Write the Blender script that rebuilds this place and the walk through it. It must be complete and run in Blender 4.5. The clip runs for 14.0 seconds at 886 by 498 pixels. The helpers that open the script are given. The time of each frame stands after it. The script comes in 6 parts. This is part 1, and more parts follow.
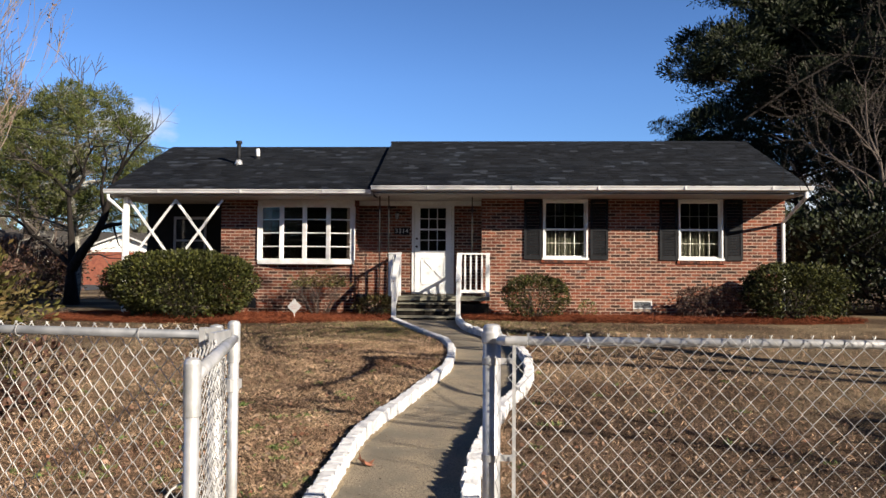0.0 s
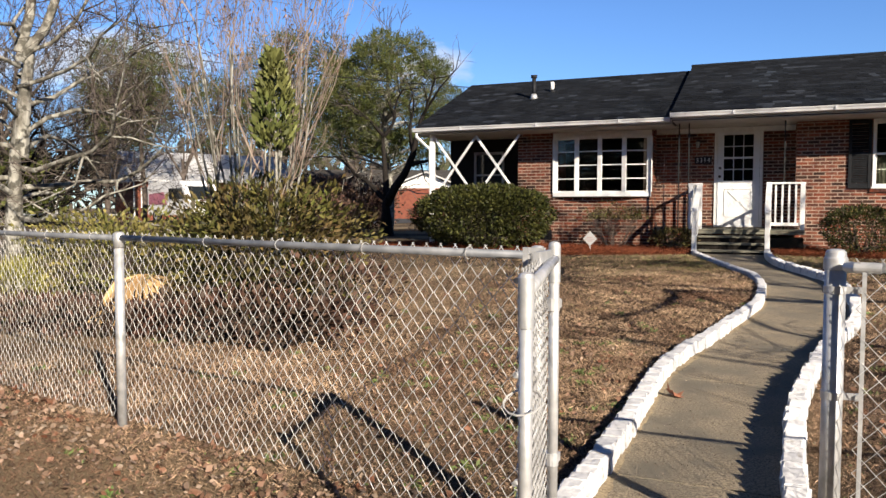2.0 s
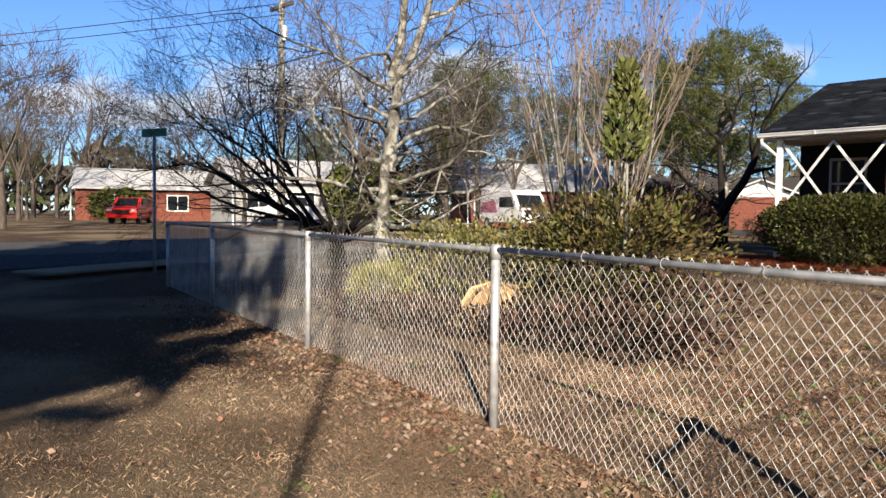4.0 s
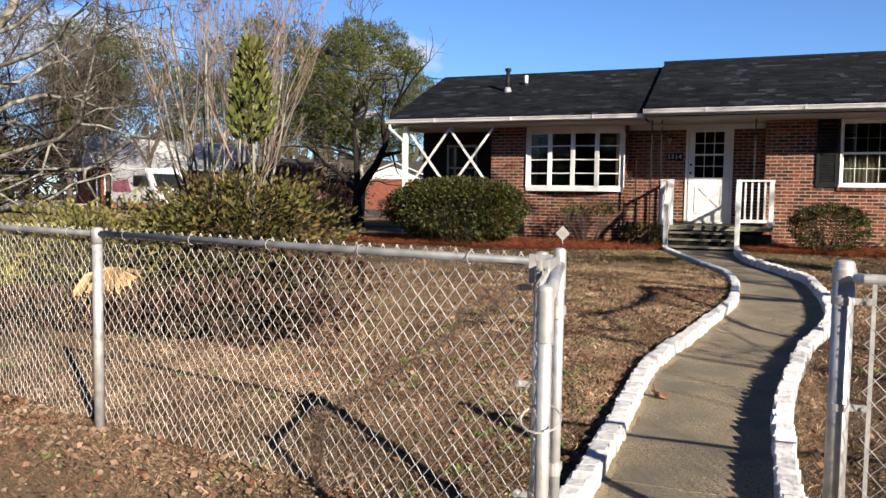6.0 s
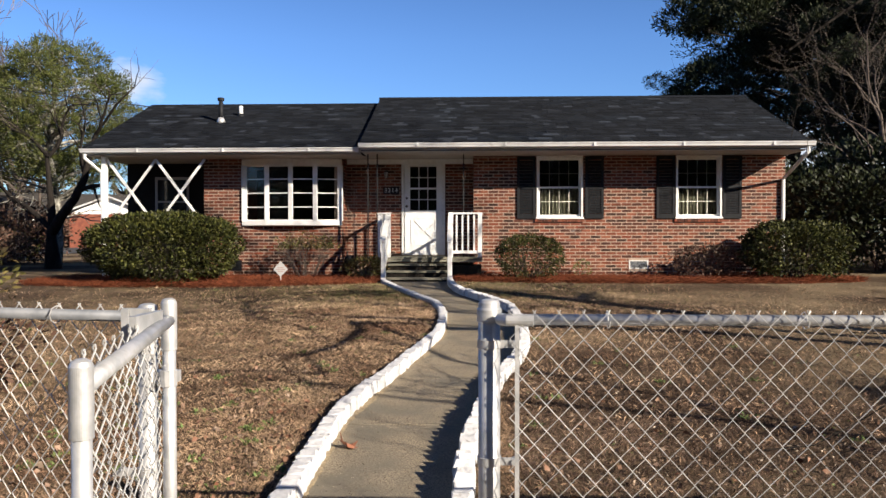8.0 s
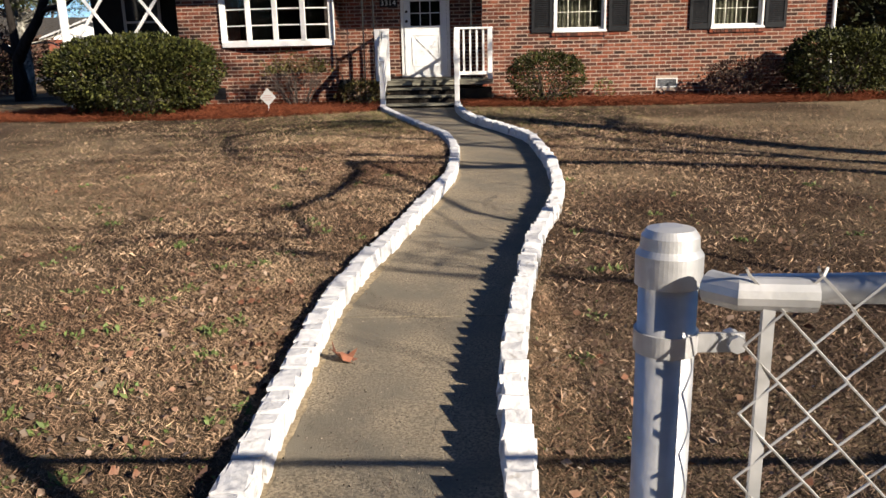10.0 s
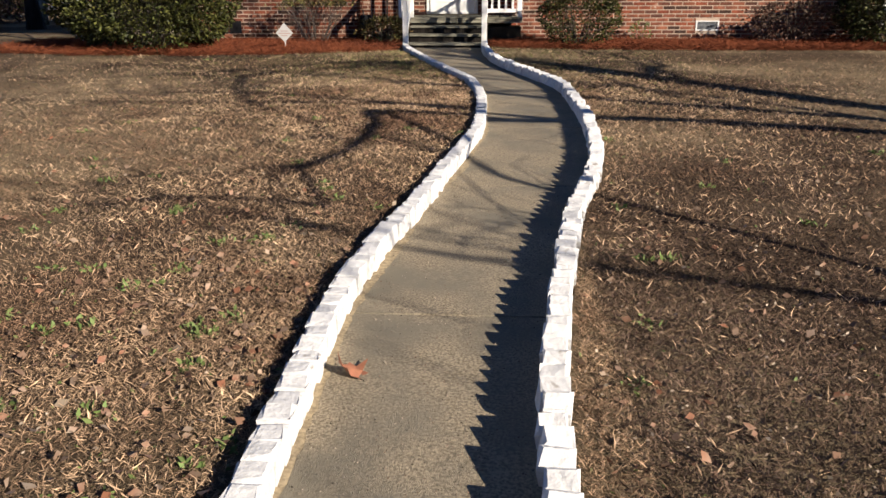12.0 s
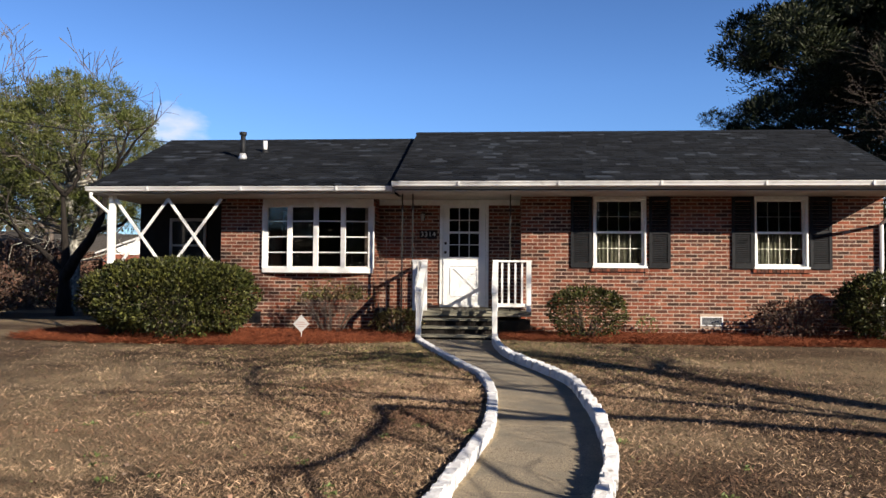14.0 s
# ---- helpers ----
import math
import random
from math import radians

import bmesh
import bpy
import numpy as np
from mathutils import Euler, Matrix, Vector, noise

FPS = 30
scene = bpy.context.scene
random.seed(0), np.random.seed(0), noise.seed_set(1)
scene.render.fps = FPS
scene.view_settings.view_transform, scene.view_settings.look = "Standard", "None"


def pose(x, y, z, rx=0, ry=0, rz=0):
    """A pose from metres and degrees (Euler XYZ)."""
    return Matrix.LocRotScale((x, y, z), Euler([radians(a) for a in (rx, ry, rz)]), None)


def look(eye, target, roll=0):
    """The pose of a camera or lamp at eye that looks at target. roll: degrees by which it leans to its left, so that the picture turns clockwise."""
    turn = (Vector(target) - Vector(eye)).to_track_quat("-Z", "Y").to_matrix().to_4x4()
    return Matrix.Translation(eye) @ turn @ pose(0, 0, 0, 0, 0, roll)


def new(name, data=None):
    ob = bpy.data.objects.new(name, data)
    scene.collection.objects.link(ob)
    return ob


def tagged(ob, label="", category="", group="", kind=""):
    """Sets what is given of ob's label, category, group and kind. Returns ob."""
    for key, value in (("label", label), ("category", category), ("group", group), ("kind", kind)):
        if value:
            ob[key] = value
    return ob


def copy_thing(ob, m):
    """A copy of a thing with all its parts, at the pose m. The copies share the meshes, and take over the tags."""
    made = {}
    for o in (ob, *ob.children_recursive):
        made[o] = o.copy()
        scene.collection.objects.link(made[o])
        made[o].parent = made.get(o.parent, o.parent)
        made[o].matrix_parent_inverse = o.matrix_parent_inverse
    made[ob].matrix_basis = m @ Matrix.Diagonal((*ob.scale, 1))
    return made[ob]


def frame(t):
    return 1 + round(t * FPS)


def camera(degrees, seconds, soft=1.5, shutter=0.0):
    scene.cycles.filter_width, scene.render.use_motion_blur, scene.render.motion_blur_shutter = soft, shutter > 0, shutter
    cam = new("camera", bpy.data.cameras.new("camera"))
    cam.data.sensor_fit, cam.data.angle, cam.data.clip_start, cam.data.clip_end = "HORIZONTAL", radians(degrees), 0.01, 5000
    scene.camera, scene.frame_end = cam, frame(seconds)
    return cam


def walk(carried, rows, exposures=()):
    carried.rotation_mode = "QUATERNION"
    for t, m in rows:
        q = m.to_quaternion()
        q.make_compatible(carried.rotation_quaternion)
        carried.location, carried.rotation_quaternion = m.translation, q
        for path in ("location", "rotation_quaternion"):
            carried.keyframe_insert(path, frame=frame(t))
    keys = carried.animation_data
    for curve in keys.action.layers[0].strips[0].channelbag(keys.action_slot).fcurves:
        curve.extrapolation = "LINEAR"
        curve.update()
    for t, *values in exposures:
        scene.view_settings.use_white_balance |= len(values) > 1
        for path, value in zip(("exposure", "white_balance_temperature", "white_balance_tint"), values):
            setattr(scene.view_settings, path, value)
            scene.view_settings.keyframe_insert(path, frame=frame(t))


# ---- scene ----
cam = camera(59.6, 14.0)
ROWS = [
    (0.0, 0.031, -0.102, 1.146, 91.920, -0.395, 2.522),
    (0.5, -0.035, -0.042, 1.120, 90.968, 0.377, 4.242),
    (1.0, -0.052, 0.020, 1.106, 89.475, -0.248, 8.576),
    (1.5, -0.050, 0.010, 1.092, 88.659, -0.499, 15.620),
    (2.0, -0.060, -0.100, 1.105, 86.969, -0.102, 23.798),
    (2.5, -0.130, -0.140, 1.116, 86.798, 0.025, 29.747),
    (3.0, -0.226, -0.166, 1.123, 87.306, -1.024, 35.638),
    (3.2, -0.262, -0.175, 1.127, 87.35, -0.95, 38.60),
    (3.7, -0.300, -0.190, 1.135, 87.40, -0.80, 44.60),
    (4.25, -0.315, -0.195, 1.142, 87.40, -0.70, 48.00),
    (4.8, -0.312, -0.185, 1.148, 87.30, -0.60, 46.80),
    (5.3, -0.300, -0.165, 1.152, 87.15, -0.50, 41.60),
    (5.5, -0.275, -0.145, 1.150, 86.958, -0.559, 36.402),
    (6.0, -0.191, -0.081, 1.145, 86.307, -0.895, 21.406),
    (6.5, -0.077, -0.039, 1.150, 87.013, -0.730, 10.065),
    (7.0, 0.051, -0.022, 1.154, 88.910, -0.835, 4.122),
    (7.2, 0.085, -0.012, 1.155, 89.15, -0.65, 2.05),
    (9.3, -0.145, 1.255, 1.180, 85.25, 1.15, 2.02),
    (9.5, -0.155, 1.323, 1.189, 82.160, 1.314, 1.478),
    (10.0, -0.115, 1.672, 1.156, 75.833, 1.305, 1.908),
    (10.5, -0.105, 1.940, 1.143, 68.529, 4.733, 3.808),
    (11.0, -0.171, 2.162, 1.134, 63.266, 2.189, 3.368),
    (11.5, -0.199, 2.211, 1.183, 64.530, -0.180, 4.105),
    (12.0, -0.168, 2.194, 1.221, 71.174, 0.186, 3.670),
    (12.5, -0.148, 2.164, 1.281, 78.701, -0.327, 3.401),
    (13.0, -0.120, 2.157, 1.326, 86.474, 0.209, 5.150),
    (13.5, -0.127, 2.184, 1.339, 90.939, 0.261, 5.577),
    (14.0, -0.163, 2.231, 1.317, 92.001, -0.445, 4.604),
]
walk(cam, [(t, pose(x, y, z, rx, ry, rz)) for t, x, y, z, rx, ry, rz in ROWS])

# ---- light ----
SUN_DIR = (1.78, -1.43, 1.0)
SUN_EL = math.degrees(math.atan2(SUN_DIR[2], math.hypot(SUN_DIR[0], SUN_DIR[1])))
SUN_AZ = math.atan2(SUN_DIR[0], SUN_DIR[1])
world = bpy.data.worlds.new("world")
scene.world = world
world.use_nodes = True
wn, wl = world.node_tree.nodes, world.node_tree.links
sky = wn.new("ShaderNodeTexSky")
sky.sky_type, sky.sun_disc = "NISHITA", False
sky.sun_elevation, sky.sun_rotation = radians(SUN_EL), SUN_AZ
sky.air_density, sky.dust_density, sky.ozone_density = 1.0, 0.0, 2.5
tcw = wn.new("ShaderNodeTexCoord")


def wmath(op, a, b):
    """A math node of the sky; a and b are sockets or numbers."""
    m = wn.new("ShaderNodeMath")
    m.operation, m.use_clamp = op, op == "MULTIPLY"
    for i, q in enumerate((a, b)):
        if isinstance(q, (int, float)):
            m.inputs[i].default_value = q
        else:
            wl.new(q, m.inputs[i])
    return m.outputs[0]


def wrange(src, a, b, c=0.0, d=1.0):
    m = wn.new("ShaderNodeMapRange")
    for k, q in (("From Min", a), ("From Max", b), ("To Min", c), ("To Max", d)):
        m.inputs[k].default_value = q
    wl.new(src, m.inputs["Value"])
    return m.outputs["Result"]


# fair-weather clouds: small puffs low in the north and west
cmap = wn.new("ShaderNodeMapping")
cmap.inputs["Scale"].default_value = (1.0, 1.0, 2.4)
cno = wn.new("ShaderNodeTexNoise")
cno.inputs["Scale"].default_value, cno.inputs["Detail"].default_value = 14.0, 7.0
wl.new(tcw.outputs["Generated"], cmap.inputs["Vector"])
wl.new(cmap.outputs["Vector"], cno.inputs["Vector"])
sep = wn.new("ShaderNodeSeparateXYZ")
wl.new(tcw.outputs["Generated"], sep.inputs[0])
puffs = None
for az, el, ra, re in ((-25.0, 10.1, 5.2, 2.1), (-47.0, 9.5, 9.0, 3.4), (-58.0, 9.0, 8.0, 3.0), (-70.0, 7.0, 9.0, 2.2), (27.0, 5.5, 14.0, 3.6), (7.0, 8.6, 7.0, 0.9), (60.0, 9.0, 14.0, 3.0), (120.0, 12.0, 12.0, 3.0), (-110.0, 10.0, 15.0, 3.5)):
    far = wn.new("ShaderNodeVectorMath")
    far.operation = "SUBTRACT"
    e, q = radians(el), radians(az)
    far.inputs[1].default_value = (math.cos(e) * math.sin(q), math.cos(e) * math.cos(q), math.sin(e))
    wl.new(tcw.outputs["Generated"], far.inputs[0])
    wide = wn.new("ShaderNodeVectorMath")
    wide.operation = "MULTIPLY"
    wide.inputs[1].default_value = (57.3 / ra, 57.3 / ra, 57.3 / re)
    wl.new(far.outputs[0], wide.inputs[0])
    ln = wn.new("ShaderNodeVectorMath")
    ln.operation = "LENGTH"
    wl.new(wide.outputs[0], ln.inputs[0])
    one = wrange(ln.outputs["Value"], 0.25, 1.4, 0.40 if re > 1 else 0.2, -0.35)
    puffs = one if puffs is None else wmath("MAXIMUM", puffs, one)
cover = wrange(wmath("ADD", cno.outputs["Fac"], puffs), 0.56, 0.80)
cmix = wn.new("ShaderNodeMixRGB")
cmix.inputs[2].default_value = (8.2, 8.6, 9.2, 1)
wl.new(wmath("MULTIPLY", cover, 0.8), cmix.inputs[0])
deep = wn.new("ShaderNodeMixRGB")
deep.blend_type, deep.inputs[0].default_value, deep.inputs[2].default_value = "MULTIPLY", 1.0, (0.72, 1.0, 1.48, 1)
# the clear winter sky grows much deeper towards the zenith
zen = wrange(sep.outputs["Z"], 0.24, 0.85, 1.08, 0.32)
dim = wn.new("ShaderNodeVectorMath")
dim.operation = "SCALE"
wl.new(sky.outputs["Color"], dim.inputs[0])
wl.new(zen, dim.inputs["Scale"])
wl.new(dim.outputs[0], deep.inputs[1])
wl.new(deep.outputs[0], cmix.inputs[1])
wl.new(cmix.outputs[0], wn["Background"].inputs["Color"])
wn["Background"].inputs["Strength"].default_value = 0.050
sun = new("sun", bpy.data.lights.new("sun", "SUN"))
sun.data.energy, sun.data.angle, sun.data.color = 5.0, radians(0.55), (1.0, 0.88, 0.72)
sun.matrix_world = look(tuple(10 * q for q in SUN_DIR), (0, 0, 0))
scene.view_settings.exposure = 1.02


# ---- materials ----
def mat(name, c1, c2=None, scale=6.0, rough=0.8, bump=0.0, bscale=60.0, metal=0.0, isl=0.0, rand=0.0, c3=None, c3scale=1.0, c3pos=(0.5, 0.7), spec=None, stretch=(1, 1, 1), dist=0.01):
    """A surface: two tones by fine noise, a third by broad patches, tone per island or object, and a fine relief."""
    m = bpy.data.materials.new(name)
    m.use_nodes = True
    n, l = m.node_tree.nodes, m.node_tree.links
    b = n["Principled BSDF"]
    b.inputs["Roughness"].default_value, b.inputs["Metallic"].default_value = rough, metal
    if spec is None and rough >= 0.8:
        spec = 0.12
    if spec is not None:
        b.inputs["Specular IOR Level"].default_value = spec
    geo = n.new("ShaderNodeNewGeometry")
    mp = n.new("ShaderNodeMapping")
    mp.inputs["Scale"].default_value = stretch
    l.new(geo.outputs["Position"], mp.inputs["Vector"])
    no = n.new("ShaderNodeTexNoise")
    no.inputs["Scale"].default_value, no.inputs["Detail"].default_value = scale, 6.0
    l.new(mp.outputs["Vector"], no.inputs["Vector"])
    ramp = n.new("ShaderNodeValToRGB")
    ramp.color_ramp.elements[0].position, ramp.color_ramp.elements[1].position = 0.36, 0.64
    ramp.color_ramp.elements[0].color, ramp.color_ramp.elements[1].color = (*c1, 1), (*(c2 or c1), 1)
    l.new(no.outputs["Fac"], ramp.inputs["Fac"])
    col = ramp.outputs["Color"]
    if c3:
        n3 = n.new("ShaderNodeTexNoise")
        n3.inputs["Scale"].default_value, n3.inputs["Detail"].default_value = c3scale, 5.0
        l.new(geo.outputs["Position"], n3.inputs["Vector"])
        r3 = n.new("ShaderNodeValToRGB")
        r3.color_ramp.elements[0].position, r3.color_ramp.elements[1].position = c3pos
        l.new(n3.outputs["Fac"], r3.inputs["Fac"])
        mx = n.new("ShaderNodeMixRGB")
        mx.inputs[2].default_value = (*c3, 1)
        l.new(r3.outputs["Color"], mx.inputs[0])
        l.new(col, mx.inputs[1])
        col = mx.outputs[0]
    for amount, src in ((isl, geo.outputs["Random Per Island"]), (rand, n.new("ShaderNodeObjectInfo").outputs["Random"] if rand else None)):
        if amount:
            mr = n.new("ShaderNodeMapRange")
            mr.inputs["To Min"].default_value, mr.inputs["To Max"].default_value = 1 - amount, 1 + amount
            l.new(src, mr.inputs["Value"])
            hs = n.new("ShaderNodeHueSaturation")
            l.new(mr.outputs["Result"], hs.inputs["Value"])
            l.new(col, hs.inputs["Color"])
            col = hs.outputs["Color"]
    l.new(col, b.inputs["Base Color"])
    if bump:
        nb = n.new("ShaderNodeTexNoise")
        nb.inputs["Scale"].default_value, nb.inputs["Detail"].default_value = bscale, 8.0
        l.new(mp.outputs["Vector"], nb.inputs["Vector"])
        bp = n.new("ShaderNodeBump")
        bp.inputs["Strength"].default_value, bp.inputs["Distance"].default_value = bump, dist
        l.new(nb.outputs["Fac"], bp.inputs["Height"])
        l.new(bp.outputs["Normal"], b.inputs["Normal"])
    return m


def brick_mat(name, island):
    """Fired brick: each piece takes its own tone from red through brown to charcoal, with pale mortar smears."""
    m = mat(name, (0.210, 0.076, 0.046), (0.115, 0.043, 0.029), scale=9, rough=0.9, bump=0.5, bscale=90, c3=(0.42, 0.34, 0.28), c3scale=7, c3pos=(0.66, 0.78))
    n, l = m.node_tree.nodes, m.node_tree.links
    b = n["Principled BSDF"]
    old = b.inputs["Base Color"].links[0].from_socket
    src = n["Geometry"].outputs["Random Per Island"] if island else n.new("ShaderNodeObjectInfo").outputs["Random"]
    r = n.new("ShaderNodeValToRGB")
    r.color_ramp.interpolation = "CONSTANT"
    e = r.color_ramp.elements
    e[0].position, e[0].color = 0.0, (1, 1, 1, 1)
    e[1].position, e[1].color = 0.28, (1.25, 1.3, 1.35, 1)
    for p, c in ((0.42, (0.72, 0.78, 0.85, 1)), (0.55, (1.15, 0.95, 0.9, 1)), (0.66, (0.33, 0.50, 0.62, 1)), (0.78, (1.3, 1.4, 1.4, 1)), (0.85, (0.5, 0.62, 0.75, 1))):
        q = e.new(p)
        q.color = c
    l.new(src, r.inputs["Fac"])
    mx = n.new("ShaderNodeMixRGB")
    mx.blend_type, mx.inputs[0].default_value = "MULTIPLY", 1.0
    l.new(old, mx.inputs[1])
    l.new(r.outputs["Color"], mx.inputs[2])
    l.new(mx.outputs[0], b.inputs["Base Color"])
    return m


def leaf_mat(name, c1, c2, isl=0.45, rough=0.6, trans=0.15, scale=3.0):
    m = mat(name, c1, c2, scale=scale, rough=0.6, isl=isl, spec=0.25)
    m.node_tree.nodes["Principled BSDF"].inputs["Transmission Weight"].default_value = 0.0
    return m


BRICK, BRICK_I = brick_mat("brick", False), brick_mat("brick_joined", True)
MORTAR = mat("mortar", (0.45, 0.35, 0.285), (0.32, 0.25, 0.20), scale=20, rough=0.95, bump=0.4, bscale=200)
SHINGLE = mat("shingle", (0.0085, 0.0100, 0.0130), (0.0130, 0.0150, 0.0190), scale=60, rough=0.9, bump=0.5, bscale=300, c3=(0.012, 0.015, 0.020), c3scale=0.8)
sn, sl = SHINGLE.node_tree.nodes, SHINGLE.node_tree.links
tone = sn.new("ShaderNodeValToRGB")
tone.color_ramp.interpolation = "CONSTANT"
tone.color_ramp.elements[0].color = (0.75, 0.75, 0.75, 1)
tone.color_ramp.elements[1].position, tone.color_ramp.elements[1].color = 0.30, (1.15, 1.15, 1.15, 1)
for p_, c_ in ((0.62, 0.9), (0.80, 1.6), (0.90, 2.9), (0.95, 0.6)):
    tone.color_ramp.elements.new(p_).color = (c_, c_, c_, 1)
both = sn.new("ShaderNodeMath")
both.operation = "ADD"
wrap = sn.new("ShaderNodeMath")
wrap.operation = "FRACT"
sl.new(sn["Geometry"].outputs["Random Per Island"], both.inputs[0])
sl.new(sn.new("ShaderNodeObjectInfo").outputs["Random"], both.inputs[1])
sl.new(both.outputs[0], wrap.inputs[0])
sl.new(wrap.outputs[0], tone.inputs["Fac"])
smx = sn.new("ShaderNodeMixRGB")
smx.blend_type, smx.inputs[0].default_value = "MULTIPLY", 1.0
sl.new(sn["Principled BSDF"].inputs["Base Color"].links[0].from_socket, smx.inputs[1])
sl.new(tone.outputs["Color"], smx.inputs[2])
sl.new(smx.outputs[0], sn["Principled BSDF"].inputs["Base Color"])
WHITE = mat("white_paint", (0.80, 0.80, 0.79), (0.72, 0.72, 0.70), scale=12, rough=0.45, bump=0.15, bscale=80, c3=(0.55, 0.53, 0.48), c3scale=5, c3pos=(0.66, 0.85))
DOORWHITE = mat("door_paint", (0.78, 0.79, 0.80), (0.74, 0.75, 0.76), scale=5, rough=0.35)
GUTTER = mat("gutter_paint", (0.62, 0.63, 0.64), (0.62, 0.62, 0.62), scale=2.5, rough=0.4, c3=(0.35, 0.34, 0.32), c3scale=6, c3pos=(0.62, 0.8))
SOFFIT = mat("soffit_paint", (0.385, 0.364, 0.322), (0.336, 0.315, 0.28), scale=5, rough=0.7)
BLACK = mat("shutter_black", (0.010, 0.011, 0.013), (0.016, 0.017, 0.020), scale=15, rough=0.6, bump=0.1, spec=0.2)
IRON = mat("black_iron", (0.015, 0.015, 0.016), (0.03, 0.03, 0.03), rough=0.5, metal=0.3)
GALV = mat("galvanised_steel", (0.60, 0.60, 0.61), (0.44, 0.45, 0.46), scale=22, rough=0.48, metal=0.5, bump=0.10, bscale=60, c3=(0.34, 0.34, 0.34), c3scale=12, c3pos=(0.60, 0.74))
# Darker steel for the left rail's lack of sun; also the dull vent slats.
RAIL_D = mat("shaded_dull_steel", (0.23, 0.24, 0.26), (0.14, 0.15, 0.17), scale=14, rough=0.6, metal=0.3, bump=0.12)
WIRE = mat("galvanised_wire", (0.76, 0.76, 0.75), (0.42, 0.41, 0.40), scale=8, rough=0.42, metal=0.3)
CONCRETE = mat("path_concrete", (0.39, 0.325, 0.235), (0.165, 0.138, 0.102), scale=110, rough=0.93, bump=0.9, bscale=240, c3=(0.19, 0.17, 0.135), c3scale=2.6, c3pos=(0.42, 0.66), dist=0.006)
CURBW = mat("whitewash", (0.68, 0.68, 0.69), (0.56, 0.56, 0.575), scale=30, rough=0.8, bump=0.6, bscale=40, c3=(0.34, 0.31, 0.28), c3scale=18, c3pos=(0.64, 0.74), dist=0.010)
OLDWOOD = mat("weathered_wood", (0.27, 0.252, 0.198), (0.09, 0.09, 0.072), scale=9, rough=0.9, bump=0.6, bscale=40, stretch=(0.4, 4, 4))
LAWN = mat("dormant_lawn", (0.145, 0.100, 0.066), (0.042, 0.029, 0.020), scale=70, rough=1.0, bump=1.0, bscale=110, c3=(0.27, 0.205, 0.13), c3scale=0.35, c3pos=(0.45, 0.62), spec=0.1, dist=0.04)
STRAW = mat("dead_grass", (0.44, 0.31, 0.205), (0.20, 0.128, 0.085), scale=2.2, rough=0.9, isl=0.95, spec=0.15, c3=(0.17, 0.10, 0.066), c3scale=0.8, c3pos=(0.48, 0.66))
# Darker weathered grass; some of the darkness is branch shade put into colour.
STRAW_D = mat("shaded_weathered_grass", (0.185, 0.122, 0.09), (0.050, 0.032, 0.023), scale=2.2, rough=0.9, isl=0.98, spec=0.15)
GREEN = mat("green_weed", (0.09, 0.14, 0.035), (0.13, 0.17, 0.05), scale=9, rough=0.7, isl=0.3)
GREENISH = mat("winter_grass", (0.20, 0.19, 0.075), (0.13, 0.13, 0.05), scale=2.2, rough=0.9, isl=0.7, spec=0.15)
PINESTRAW = mat("pine_straw", (0.2295, 0.07225, 0.034), (0.119, 0.0357, 0.0187), scale=14, rough=1.0, bump=1.0, bscale=60, isl=0.4, spec=0.1, dist=0.03)
DRYLEAF = mat("dry_leaf", (0.17, 0.075, 0.045), (0.25, 0.20, 0.155), scale=6, rough=0.8, isl=0.5)
LITTER = mat("leaf_litter", (0.30, 0.25, 0.20), (0.09, 0.05, 0.035), scale=7, rough=0.8, isl=0.9)
BARK_G = mat("pale_bark", (0.38, 0.37, 0.33), (0.13, 0.12, 0.10), scale=9, c3=(0.10, 0.095, 0.08), c3scale=11.0, c3pos=(0.50, 0.58), rough=0.95, bump=0.9, bscale=26, stretch=(1, 1, 0.5), dist=0.03)
BARK_D = mat("dark_bark", (0.024, 0.02016, 0.01776), (0.01344, 0.01152, 0.01008), scale=12, rough=0.95, bump=0.9, bscale=26, stretch=(1, 1, 0.3), dist=0.03)
BARK_M = mat("brown_bark", (0.12, 0.099, 0.084), (0.072, 0.057, 0.048), scale=12, rough=0.95, bump=0.9, bscale=26, stretch=(1, 1, 0.3), dist=0.03)
TWIG = mat("grey_twig", (0.13, 0.108, 0.094), (0.075, 0.06, 0.052), scale=3, rough=0.9)
TWIG_W = mat("myrtle_twig", (0.306, 0.2465, 0.204), (0.1955, 0.1445, 0.119), scale=3, rough=0.9)
HEDGE = leaf_mat("hedge_leaf", (0.020, 0.027, 0.006), (0.058, 0.058, 0.013), isl=0.9, scale=6)
MAGNOLIA = leaf_mat("holly_leaf", (0.085, 0.1062, 0.02975), (0.136, 0.1403, 0.04675))
MIXLEAF = leaf_mat("mixed_shrub_leaf", (0.070, 0.075, 0.018), (0.105, 0.072, 0.030), isl=0.8)
REDLEAF = leaf_mat("nandina_leaf", (0.085, 0.042, 0.030), (0.060, 0.042, 0.030), isl=0.7)
NEEDLE = leaf_mat("pine_needle", (0.045, 0.060, 0.013), (0.095, 0.100, 0.028), isl=0.6)
NEEDLE_D = leaf_mat("dark_pine_needle", (0.0100, 0.0150, 0.0052), (0.0240, 0.0300, 0.0100), isl=0.6)
OLIVE = leaf_mat("olive_leaf", (0.12, 0.125, 0.035), (0.17, 0.14, 0.045), isl=0.6)
YGREEN = leaf_mat("yellow_green_leaf", (0.20, 0.20, 0.04), (0.27, 0.24, 0.05))
# Near-black colour stands in for unlit rooms, porch recess and stoop underside.
DARKROOM = mat("painted_dimness", (0.02, 0.018, 0.016), (0.016, 0.014, 0.012), rough=0.9)
